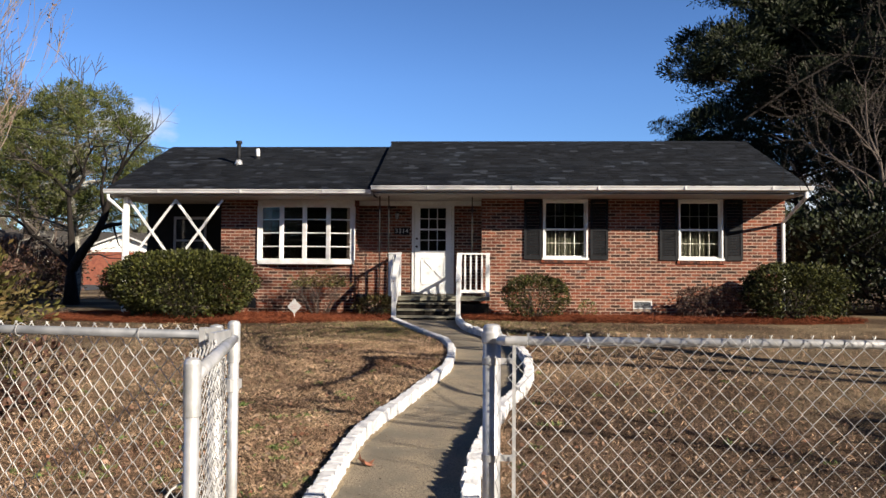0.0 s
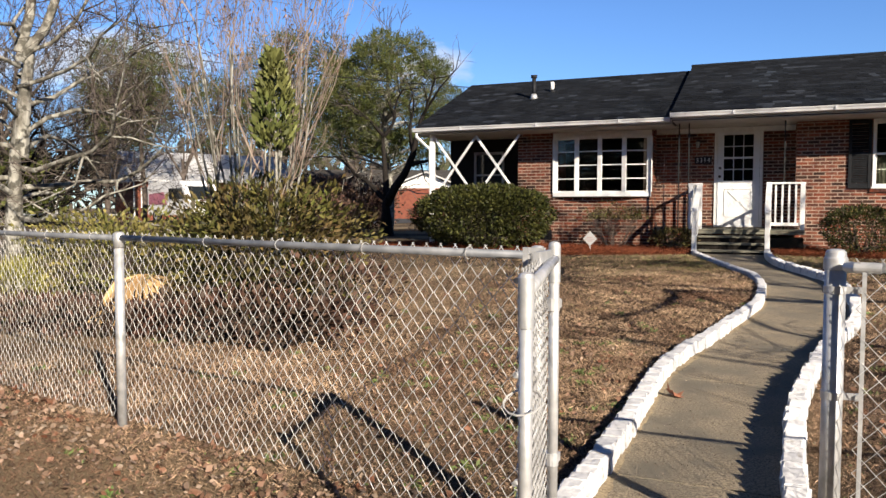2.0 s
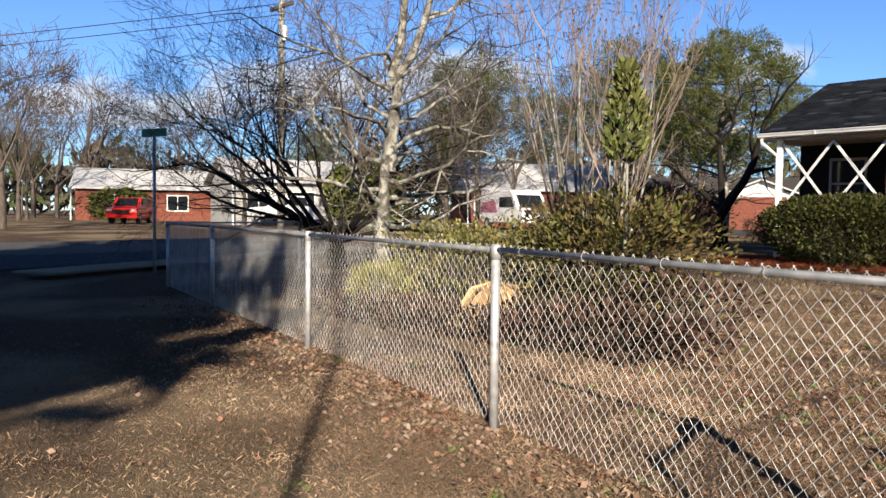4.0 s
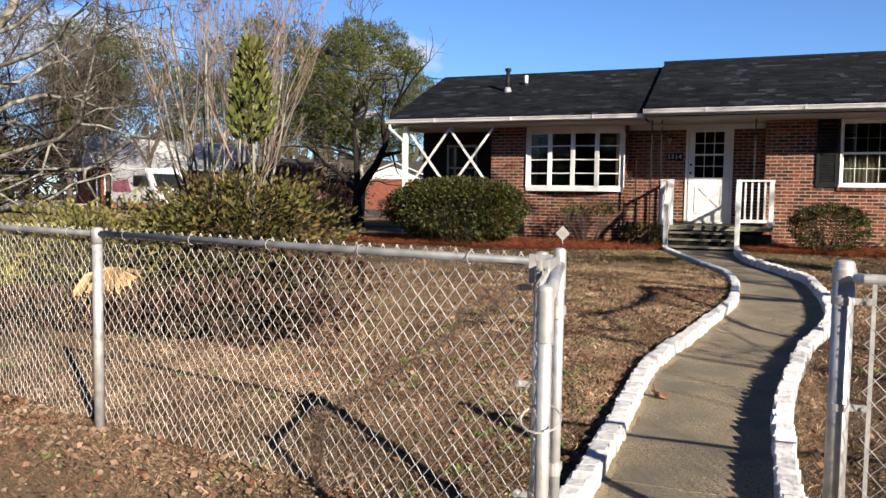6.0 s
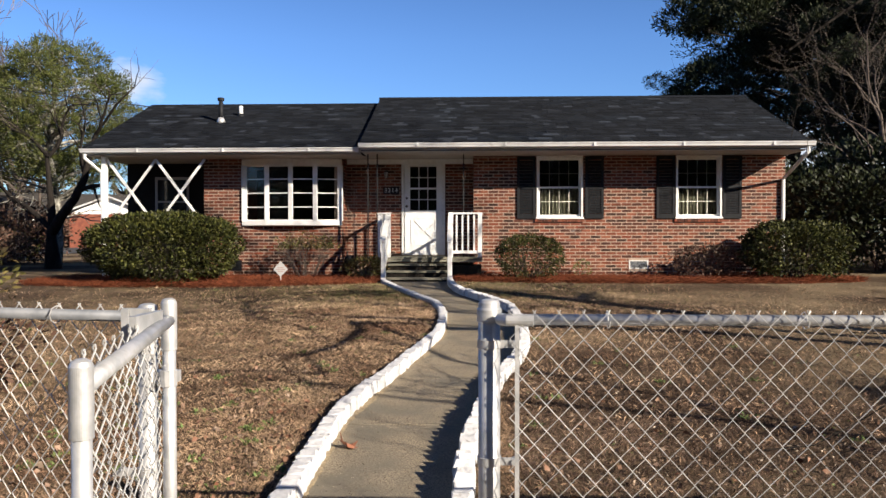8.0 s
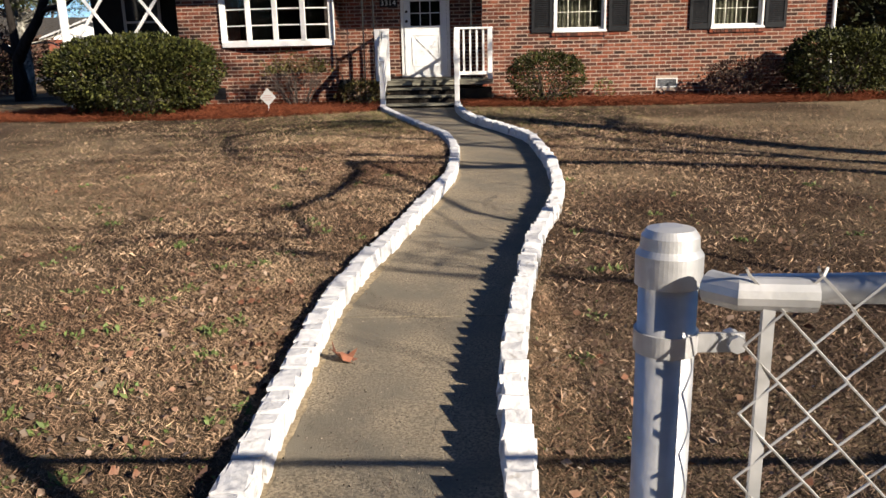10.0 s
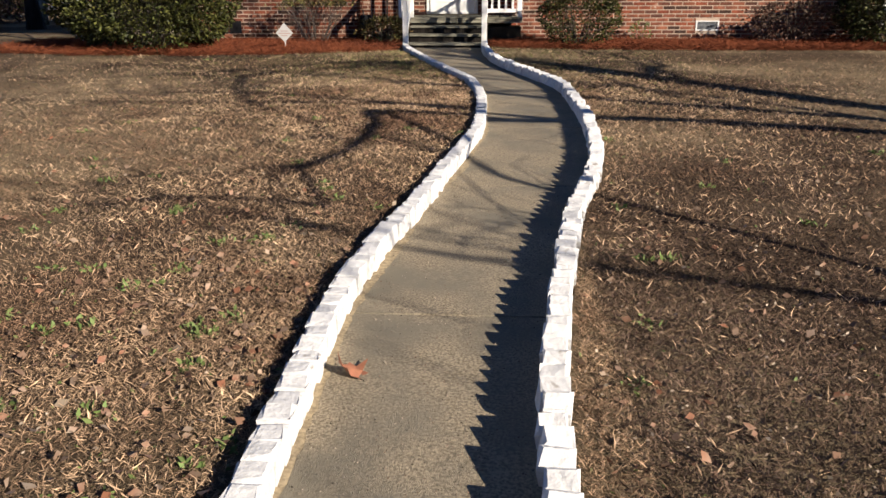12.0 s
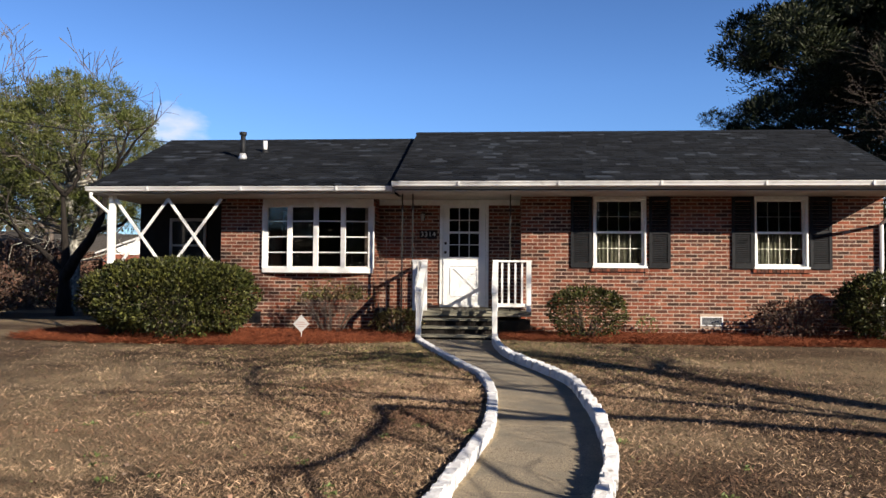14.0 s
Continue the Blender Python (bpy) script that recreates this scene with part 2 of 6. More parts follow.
# Cream taken down to near-black: the dimness behind the glass is in the colour.
CURTAIN = mat("dimmed_cream_curtain", (0.050, 0.049, 0.034), (0.032, 0.031, 0.022), scale=8, rough=0.9, stretch=(8, 8, 0.3))
ASPHALT = mat("asphalt", (0.085, 0.085, 0.088), (0.06, 0.06, 0.063), scale=10, rough=0.9, bump=0.3, bscale=120)
PALEROOF = mat("pale_shingle", (0.50, 0.50, 0.50), (0.42, 0.42, 0.43), scale=8, rough=0.9)
GREYSIDE = mat("grey_siding", (0.416, 0.408, 0.384), (0.368, 0.36, 0.336), scale=3, rough=0.8, stretch=(1, 1, 8))
FARBRICK = mat("far_brick", (0.21, 0.075, 0.04875), (0.15, 0.0525, 0.0375), scale=6, rough=0.9)
CARWHITE = mat("car_white", (0.75, 0.75, 0.75), rough=0.3)
CARRED = mat("car_red", (0.55, 0.02, 0.015), rough=0.25)
TYRE = mat("tyre_rubber", (0.02, 0.02, 0.02), rough=0.8)
DGLASS = mat("dark_glass", (0.015, 0.018, 0.02), rough=0.08)
SIGNGREEN = mat("sign_green", (0.02, 0.16, 0.10), rough=0.4)
SIGNGREY = mat("sign_face", (0.42, 0.42, 0.42), rough=0.4)
GREYPRINT = mat("sign_print", (0.36, 0.26, 0.25), rough=0.5)
BRASS = mat("dark_bronze", (0.05, 0.04, 0.03), rough=0.4, metal=0.7)
FARWOOD = mat("far_woods", (0.12, 0.1, 0.084), (0.068, 0.06, 0.048), scale=1.6, rough=1.0, c3=(0.05, 0.065, 0.025), c3scale=0.12, c3pos=(0.5, 0.62), isl=0.3)

GLASS = bpy.data.materials.new("window_glass")
GLASS.use_nodes = True
gb = GLASS.node_tree.nodes["Principled BSDF"]
gb.inputs["Base Color"].default_value = (0.9, 0.93, 0.93, 1)
gb.inputs["Transmission Weight"].default_value, gb.inputs["Roughness"].default_value, gb.inputs["IOR"].default_value = 1.0, 0.01, 1.45


# ---- shape helpers ----
def link(name, me, material, parent=None, label="", kind=""):
    if material is not None and not me.materials:
        me.materials.append(material)
    ob = new(name, me)
    if parent is not None:
        ob.parent = parent
    return tagged(ob, label, kind=kind)


def thing(name, label, category, at=(0, 0, 0), group="", kind=""):
    ob = new(name)
    ob.location = at
    return tagged(ob, label, category, group, kind)


class Geo:
    """Collects boxes, tubes and faces into one mesh."""

    def __init__(self):
        self.v, self.f, self.smooth = [], [], False

    def box(self, x0, y0, z0, x1, y1, z1, jit=0.0):
        k = len(self.v)
        for z in (z0, z1):
            for x, y in ((x0, y0), (x1, y0), (x1, y1), (x0, y1)):
                self.v.append((x + random.uniform(-jit, jit), y + random.uniform(-jit, jit), z + random.uniform(-jit, jit)))
        self.f += [(k, k + 3, k + 2, k + 1), (k + 4, k + 5, k + 6, k + 7), (k, k + 1, k + 5, k + 4), (k + 1, k + 2, k + 6, k + 5), (k + 2, k + 3, k + 7, k + 6), (k + 3, k, k + 4, k + 7)]
        return self

    def mbox(self, m, sx, sy, sz, bev=0.0, jit=0.0):
        """A box with its base centre at the matrix's origin; bev narrows its top."""
        k = len(self.v)
        for z, b in ((0, 0), (sz - bev, 0), (sz, bev)) if bev else ((0, 0), (sz, 0)):
            for x, y in ((-1, -1), (1, -1), (1, 1), (-1, 1)):
                p = m @ Vector((x * (sx / 2 - b) + random.uniform(-jit, jit), y * (sy / 2 - b) + random.uniform(-jit, jit), z + (random.uniform(-jit, jit) if z else 0)))
                self.v.append(tuple(p))
        n = 3 if bev else 2
        self.f.append((k, k + 3, k + 2, k + 1))
        for i in range(n - 1):
            a = k + 4 * i
            self.f += [(a + j, a + (j + 1) % 4, a + 4 + (j + 1) % 4, a + 4 + j) for j in range(4)]
        a = k + 4 * (n - 1)
        self.f.append((a, a + 1, a + 2, a + 3))
        return self

    def tube(self, pts, radii, sides=6, caps=True):
        pts = [Vector(p) for p in pts]
        if not hasattr(radii, "__len__"):
            radii = [radii] * len(pts)
        k, u = len(self.v), None
        for i, p in enumerate(pts):
            d = (pts[min(i + 1, len(pts) - 1)] - pts[max(i - 1, 0)])
            d = d.normalized() if d.length > 1e-9 else Vector((0, 0, 1))
            if u is None:
                u = d.cross(Vector((0, 0, 1)) if abs(d.z) < 0.9 else Vector((1, 0, 0))).normalized()
            else:
                u = (u - d * u.dot(d)).normalized()
            w = d.cross(u)
            for s in range(sides):
                a = 2 * math.pi * s / sides
                self.v.append(tuple(p + (u * math.cos(a) + w * math.sin(a)) * radii[i]))
        for i in range(len(pts) - 1):
            for s in range(sides):
                a, b = k + i * sides + s, k + i * sides + (s + 1) % sides
                self.f.append((a, b, b + sides, a + sides))
        if caps and sides > 2:
            self.f.append(tuple(reversed(range(k, k + sides))))
            self.f.append(tuple(range(k + (len(pts) - 1) * sides, k + len(pts) * sides)))
        return self

    def poly(self, *pts):
        k = len(self.v)
        self.v += [tuple(p) for p in pts]
        self.f.append(tuple(range(k, k + len(pts))))
        return self

    def slab(self, pts, dz):
        """A plate whose outline is pts, thickened by the vector dz."""
        k, n, d = len(self.v), len(pts), Vector(dz)
        self.v += [tuple(Vector(p)) for p in pts] + [tuple(Vector(p) + d) for p in pts]
        self.f += [tuple(reversed(range(k, k + n))), tuple(range(k + n, k + 2 * n))]
        self.f += [(k + i, k + (i + 1) % n, k + n + (i + 1) % n, k + n + i) for i in range(n)]
        return self

    def mesh(self, name="m"):
        me = bpy.data.meshes.new(name)
        me.from_pydata(self.v, [], self.f)
        if self.smooth:
            me.shade_smooth()
        me.update()
        return me

    def out(self, name, material, parent=None, label="", kind="", smooth=False, bevel=0.0):
        self.smooth = smooth
        me = self.mesh(name)
        if bevel:
            bm = bmesh.new()
            bm.from_mesh(me)
            bmesh.ops.recalc_face_normals(bm, faces=bm.faces)
            bmesh.ops.bevel(bm, geom=bm.edges[:], offset=bevel, segments=1, affect="EDGES")
            bm.to_mesh(me)
            bm.free()
        return link(name, me, material, parent, label, kind)


def leaves(name, pts, dirs, size, material, parent=None, label="", kind="", seed=1, aspect=0.45, spread=1.0, fold=False):
    """Many small leaves (a kite of two triangles each) at pts, along dirs."""
    rng = np.random.default_rng(seed)
    pts, n = np.asarray(pts, float), len(pts)
    d = np.asarray(dirs, float) + rng.normal(0, 0.55 * spread, (n, 3))
    d /= np.linalg.norm(d, axis=1)[:, None] + 1e-9
    w = np.cross(d, rng.normal(0, 1, (n, 3)))
    w /= np.linalg.norm(w, axis=1)[:, None] + 1e-9
    L = (np.asarray(size) * rng.uniform(0.6, 1.3, n))[:, None]
    up = np.cross(d, w) * L * 0.12
    v = np.empty((n, 4, 3))
    v[:, 0], v[:, 1], v[:, 2], v[:, 3] = pts, pts + d * L * 0.5 + w * L * aspect * 0.5 + up, pts + d * L, pts + d * L * 0.5 - w * L * aspect * 0.5 + up
    me = bpy.data.meshes.new(name)
    me.vertices.add(4 * n)
    me.vertices.foreach_set("co", v.ravel())
    me.loops.add(4 * n)
    me.loops.foreach_set("vertex_index", np.arange(4 * n, dtype=np.int32))
    me.polygons.add(n)
    me.polygons.foreach_set("loop_start", np.arange(0, 4 * n, 4, dtype=np.int32))
    me.update(calc_edges=True)
    return link(name, me, material, parent, label, kind)


def lift(x, y):
    """The lawn has grown up against the outer sides of the kerbs."""
    xl = np.interp(y, [2.4] + [p[1] for p in CURB_L], [-.75] + [p[0] for p in CURB_L])
    xr = np.interp(y, [2.4] + [p[1] for p in CURB_R], [.02] + [p[0] for p in CURB_R])
    d = np.maximum(xl - x, x - xr)
    return .042 * np.clip(d / .05, 0, 1) * np.clip(1 - (d - .8) / 2.0, 0, 1) * np.clip((y - 2.5) / .5, 0, 1) * np.clip((15.0 - y) / 1.0, 0, 1)


def ground_z(x, y):
    t = min(max((y - 3.0) / 12.0, 0.0), 1.0)
    return 0.25 * t


CURB_L = [(-0.75, 2.3), (-0.745, 2.6), (-0.735, 3.33), (-0.735, 3.85), (-0.745, 4.33), (-0.735, 4.95), (-0.675, 5.5), (-0.57, 6.1), (-0.48, 6.75), (-0.37, 7.5), (-0.285, 8.2), (-0.27, 8.9), (-0.29, 9.77), (-0.43, 10.9), (-0.66, 11.6), (-1.1, 13.0), (-1.48, 14.3), (-1.61, 15.02)]
CURB_R = [(0.0, 2.5), (0.0, 3.34), (0.022, 4.2), (0.09, 4.84), (0.145, 5.3), (0.265, 6.05), (0.42, 6.7), (0.54, 7.5), (0.595, 8.6), (0.585, 9.6), (0.53, 10.57), (0.30, 11.43), (0.02, 12.3), (-0.17, 13.08), (-0.31, 14.34), (-0.33, 15.02)]


def along(path, step):
    """Points and headings every step along a rounded polyline."""
    P = [Vector((*p, 0)) for p in path]
    Q = []
    for i in range(len(P) - 1):
        a, b, c, d = P[max(i - 1, 0)], P[i], P[i + 1], P[min(i + 2, len(P) - 1)]
        for j in range(16):
            t = j / 16
            Q.append(0.5 * ((2 * b) + (c - a) * t + (2 * a - 5 * b + 4 * c - d) * t * t + (3 * b - a - 3 * c + d) * t ** 3))
    Q.append(P[-1])
    out, need = [], 0.0
    for a, b in zip(Q, Q[1:]):
        L = (b - a).length
        while need < L:
            out.append((a + (b - a) * (need / L), math.degrees(math.atan2((b - a).y, (b - a).x))))
            need += step
        need -= L
    return out


# ---- ground ----
def ground_sheet():
    xs = sorted(set([round(q, 2) for q in np.arange(-2.0, 1.41, 0.05)] + [q for q in np.arange(-14, 12.01, 0.5) if not -2.01 < q < 1.41] + [-600, -300, -150, -80, -50, -35, -25, -19, 16, 22, 30, 50, 90, 200, 600]))
    ys = sorted(set(list(np.arange(-8, 24.01, 0.25)) + [-600, -200, -80, -30, -15, 28, 34, 45, 60, 90, 150, 300, 900]))
    g = Geo()
    g.v = [(x, y, ground_z(x, y) + (0.012 * noise.noise(Vector((x * 0.6, y * 0.6, 0))) if abs(x) < 14 and -8 < y < 15 else 0) + float(lift(x, y))) for y in ys for x in xs]
    w = len(xs)
    g.f = [(j * w + i, j * w + i + 1, (j + 1) * w + i + 1, (j + 1) * w + i) for j in range(len(ys) - 1) for i in range(w - 1)]
    g.out("ground", LAWN, kind="structure", label="dormant tan lawn with bare worn patches", smooth=True)


ground_sheet()


def path_slabs():
    """The concrete walk, cast in bays between the two kerbs, with open joints."""
    base = tagged(new("path"), "curving concrete garden path, sandy and stained", "path", kind="structure")
    L = [p for p, a in along([(-0.9, -4.0), (-0.86, 0.0)] + CURB_L, 0.1)]
    R = [p for p, a in along([(0.1, -4.0), (0.06, 0.0)] + CURB_R, 0.1)]

    def xat(S, y):
        return min(S, key=lambda p: abs(p.y - y)).x
    y, k = -4.0, 0
    joints = [-4.0, -2.6, -1.2, 0.2, 1.6, 3.05, 4.855, 6.70, 8.5, 10.3, 12.1, 13.7, 15.09]
    for a, b in zip(joints, joints[1:]):
        g, n = Geo(), 8
        ys = [a + 0.006 + (b - a - 0.012) * i / n for i in range(n + 1)]
        lft = [(xat(L, q), q, ground_z(0, q) + 0.012) for q in ys]
        rgt = [(xat(R, q), q, ground_z(0, q) + 0.012) for q in ys]
        g.v = [p for i in range(n + 1) for p in (lft[i], rgt[i], (lft[i][0], lft[i][1], lft[i][2] - 0.08), (rgt[i][0], rgt[i][1], rgt[i][2] - 0.08))]
        for i in range(n):
            q = 4 * i
            g.f.append((q, q + 1, q + 5, q + 4))
        g.f += [(0, 2, 3, 1), (4 * n, 4 * n + 1, 4 * n + 3, 4 * n + 2)]
        g.out("slab", CONCRETE, base)


path_slabs()


def kerb(path, name, seed, tilt):
    rnd = random.Random(seed)
    top = tagged(new(name), "low kerb of bricks on edge, thickly whitewashed", "kerb", kind="structure")
    shapes = []
    for i in range(6):
        g = Geo()
        st = random.getstate()
        random.seed(seed * 10 + i)
        g.mbox(pose(0, 0, -0.06), 0.080 if seed == 3 else 0.070, 0.086, 0.06 + 0.105, bev=0.007, jit=0.006)
        random.setstate(st)
        me = g.mesh("kerb_brick")
        me.materials.append(CURBW)
        shapes.append(me)
    loose = .45 if name == "kerb_1" else .9
    for p, a in along(path, 0.086):
        ob = new("brick", rnd.choice(shapes))
        ob.parent = top
        ob.matrix_basis = pose(p.x + rnd.uniform(-.006, .006), p.y, ground_z(0, p.y) + rnd.uniform(-.010, .008) * loose + (-.004 if name == "kerb_1" else .016), rnd.uniform(-4, 4) * loose, rnd.uniform(-6, 6) * loose + tilt, a + rnd.uniform(-7, 7) * loose)


kerb(CURB_L, "kerb_1", 3, -4)
kerb(CURB_R, "kerb_2", 4, -24)

# ---- the house ----
WA, WD, BASE = 16.60, 17.26, 0.20          # front wall, recessed door wall, foot
XL, XP, XB, XR0, XR = -7.45, -5.58, -2.64, 0.123, 6.56
EAVE, EZ = 15.60, 2.85
house = thing("house", "single-storey red brick ranch house with a dark shingle roof", "house", kind="structure")


def wall(name, x0, x1, y, z0, z1, holes=(), depth=0.20, material=None):
    """A wall facing south, with openings right through."""
    g = Geo()
    xs = sorted({x0, x1, *[h[0] for h in holes], *[h[1] for h in holes]})
    for a, b in zip(xs, xs[1:]):
        zz = z0
        for h in sorted((h for h in holes if h[0] <= a and h[1] >= b), key=lambda h: h[2]):
            if h[2] > zz:
                g.box(a, y, zz, b, y + depth, h[2])
            zz = h[3]
        if zz < z1:
            g.box(a, y, zz, b, y + depth, z1)
    return g.out(name, material or MORTAR, house, "mortar of the brick wall", "structure")


W1, W2 = (1.44, 2.40, 1.49, 2.80), (4.32, 5.26, 1.49, 2.80)
BAY, DOOR = (-4.76, -2.64, 1.36, 2.69), (-1.44, -0.49, 0.72, 2.82)
VENT = (3.36, 3.76, 0.45, 0.62)
SKIN = 0.005
wall("wall_south", XR0, XR, WA + SKIN, BASE - 0.2, 2.86, (W1, W2, VENT))
wall("wall_bay", XP, XB, WA + SKIN, BASE - 0.2, 2.84, (BAY,))
wall("wall_door", XB, XR0, WD + SKIN, BASE - 0.2, 2.86, (DOOR,))
Geo().box(XR0 + SKIN, WA + 0.22, BASE - .2, XR0 + 0.2, WD + 0.1, 2.86).out("wall_return_1", MORTAR, house, "", "structure")
Geo().box(XB - 0.2, WA + 0.22, BASE - .2, XB - SKIN, WD + 0.1, 2.84).out("wall_return_2", MORTAR, house, "", "structure")
Geo().box(XR - 0.2, WA + 0.22, BASE - .2, XR, 22.8, 2.86).out("wall_east", FARBRICK, house, "red brick end wall", "structure")
Geo().box(XP, WA + 0.22, BASE - .2, XP + 0.2, 22.8, 2.84).out("wall_porch_east", FARBRICK, house, "red brick wall beside the porch", "structure")
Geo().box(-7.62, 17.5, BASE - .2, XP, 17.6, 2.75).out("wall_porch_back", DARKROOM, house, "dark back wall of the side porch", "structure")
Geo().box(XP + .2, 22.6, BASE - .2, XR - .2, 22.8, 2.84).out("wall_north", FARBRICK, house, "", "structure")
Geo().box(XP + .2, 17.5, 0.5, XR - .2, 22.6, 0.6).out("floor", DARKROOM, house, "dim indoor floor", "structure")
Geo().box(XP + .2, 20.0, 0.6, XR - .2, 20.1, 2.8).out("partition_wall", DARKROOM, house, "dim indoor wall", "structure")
Geo().box(XL, WA - 0.2, 0.15, XP, 19.6, 0.42).out("porch_floor", CONCRETE, house, "concrete floor of the side porch", "structure")


def brick_face(x0, x1, y, z0, z1, holes, out, axis="x"):
    """Places of the running bond's bricks on a south face (axis x) or a side face (axis y: x is the plane)."""
    L, H, J = 0.199, 0.0537, 0.0140
    row = 0
    z = z0
    while z + H <= z1 + 0.001:
        x = x0 - (0.1065 if row % 2 else 0) + 0.006 * math.sin(row * 2.7)
        while x < x1:
            a, b = max(x, x0), min(x + L, x1)
            if b - a > 0.03:
                segs = [(a, b)]
                for h in holes:
                    if z + H > h[2] + 0.004 and z < h[3] - 0.004:
                        nxt = []
                        for s, e in segs:
                            if e <= h[0] or s >= h[1]:
                                nxt.append((s, e))
                            else:
                                if h[0] - s > 0.02:
                                    nxt.append((s, h[0]))
                                if e - h[1] > 0.02:
                                    nxt.append((h[1], e))
                        segs = nxt
                for s, e in segs:
                    out.append((s, e, y, z, axis))
            x += L + J
        z += H + J
        row += 1


BRICKS = []
brick_face(XR0, XR, WA, BASE, 2.85, (W1[:2] + (W1[2] - .07, W1[3]), W2[:2] + (W2[2] - .07, W2[3]), VENT), BRICKS)
brick_face(XP, XB, WA, BASE, 2.83, (BAY,), BRICKS)
brick_face(XB, XR0, WD, BASE, 2.85, (DOOR,), BRICKS)
brick_face(WA + 0.22, WD, XR0, BASE, 2.85, (), BRICKS, "y")
brick_face(WA, WD, XB, BASE, 2.83, (), BRICKS, "e")

# roof: two gabled parts, the east one a little higher
SL = 0.4147


def roof(name, x0, x1, eave, z, ridge_y, overhang_z=0.12):
    g = Geo()
    zr = z + (ridge_y - eave) * SL
    back = 2 * ridge_y - eave
    for xa, xb in ((x0, x1),):
        g.slab([(xa, eave, z), (xb, eave, z), (xb, ridge_y, zr), (xa, ridge_y, zr)], (0, 0, 0.03))
        g.slab([(xa, ridge_y, zr), (xb, ridge_y, zr), (xb, back, z), (xa, back, z)], (0, 0, 0.03))
    g.out(name, SHINGLE, house, "dark shingle roof", "structure")
    for x in (x0 + 0.03, x1 - 0.05):
        Geo().slab([(x, eave + .1, z - 0.05), (x, back - .1, z - 0.05), (x, ridge_y, zr - 0.02)], (0.02, 0, 0)).out("gable", BLACK, house, "dark gable end", "structure")
    return zr


RIDGE = 19.15
zr1 = roof("roof_east", -2.12, 6.62, EAVE, 2.958, RIDGE)
zr2 = roof("roof_west", -7.72, -2.12, EAVE + 0.10, 2.885, RIDGE + 0.02)


def gutter(x0, x1, y, z0, z1):
    t = thing("gutter", "long white painted metal gutter, streaked with dirt", "gutter")
    g = Geo()
    prof = [(0.0, z0), (-0.085, z0 + 0.015), (-0.095, z0 + 0.05), (-0.115, z1 - 0.012), (-0.115, z1), (-0.10, z1), (-0.10, z1 - 0.012), (-0.083, z0 + 0.055), (-0.075, z0 + 0.025), (-0.008, z0 + 0.012), (-0.008, z1), (0.0, z1)]
    k = len(prof)
    for x in (x0, x1):
        g.v += [(x, y + a, b) for a, b in prof]
    g.f = [(i, (i + 1) % k, k + (i + 1) % k, k + i) for i in range(k)]
    g.out("trough", GUTTER, t)
    x = x0 + 1.15
    while x < x1:
        Geo().box(x, y - 0.121, z0 + .01, x + 0.035, y + 0.0, z1 + 0.004).out("joint_strap", GUTTER, t)
        x += 1.72
    return t


gutter(-2.14, 6.70, EAVE - 0.006, 2.862, 2.955)
gutter(-7.74, -2.16, EAVE + 0.094, 2.795, 2.883)
Geo().box(-2.10, EAVE, 2.83, 6.60, EAVE + 0.03, 2.925).out("fascia_1", SOFFIT, house, "cream fascia board", "structure")
Geo().box(-7.70, EAVE + .10, 2.77, -2.12, EAVE + 0.13, 2.86).out("fascia_2", SOFFIT, house, "cream fascia board", "structure")
g = Geo()
for i in range(6):
    g.box(-2.10, EAVE + 0.035 + i * 0.168, 2.80, 6.60, EAVE + 0.035 + i * 0.168 + 0.160, 2.815)
g.box(XB + .0, WA + 0.012, 2.80, XR0, WD + 0.0, 2.815)
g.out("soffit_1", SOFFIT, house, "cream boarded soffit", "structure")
g = Geo()
for i in range(5):
    g.box(-7.70, EAVE + 0.135 + i * 0.178, 2.755, -2.12, EAVE + 0.135 + i * 0.178 + 0.170, 2.77)
g.box(-7.70, WA + 0.012, 2.755, XP, 19.6, 2.77)
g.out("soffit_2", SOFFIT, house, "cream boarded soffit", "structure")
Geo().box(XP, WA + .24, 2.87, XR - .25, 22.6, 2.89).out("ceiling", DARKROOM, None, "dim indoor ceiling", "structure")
Geo().box(XB + 0.01, WD - 0.05, 2.70, XR0 - 0.01, WD - 0.004, 2.80).out("frieze_board", WHITE, house, "white frieze board over the door", "structure")


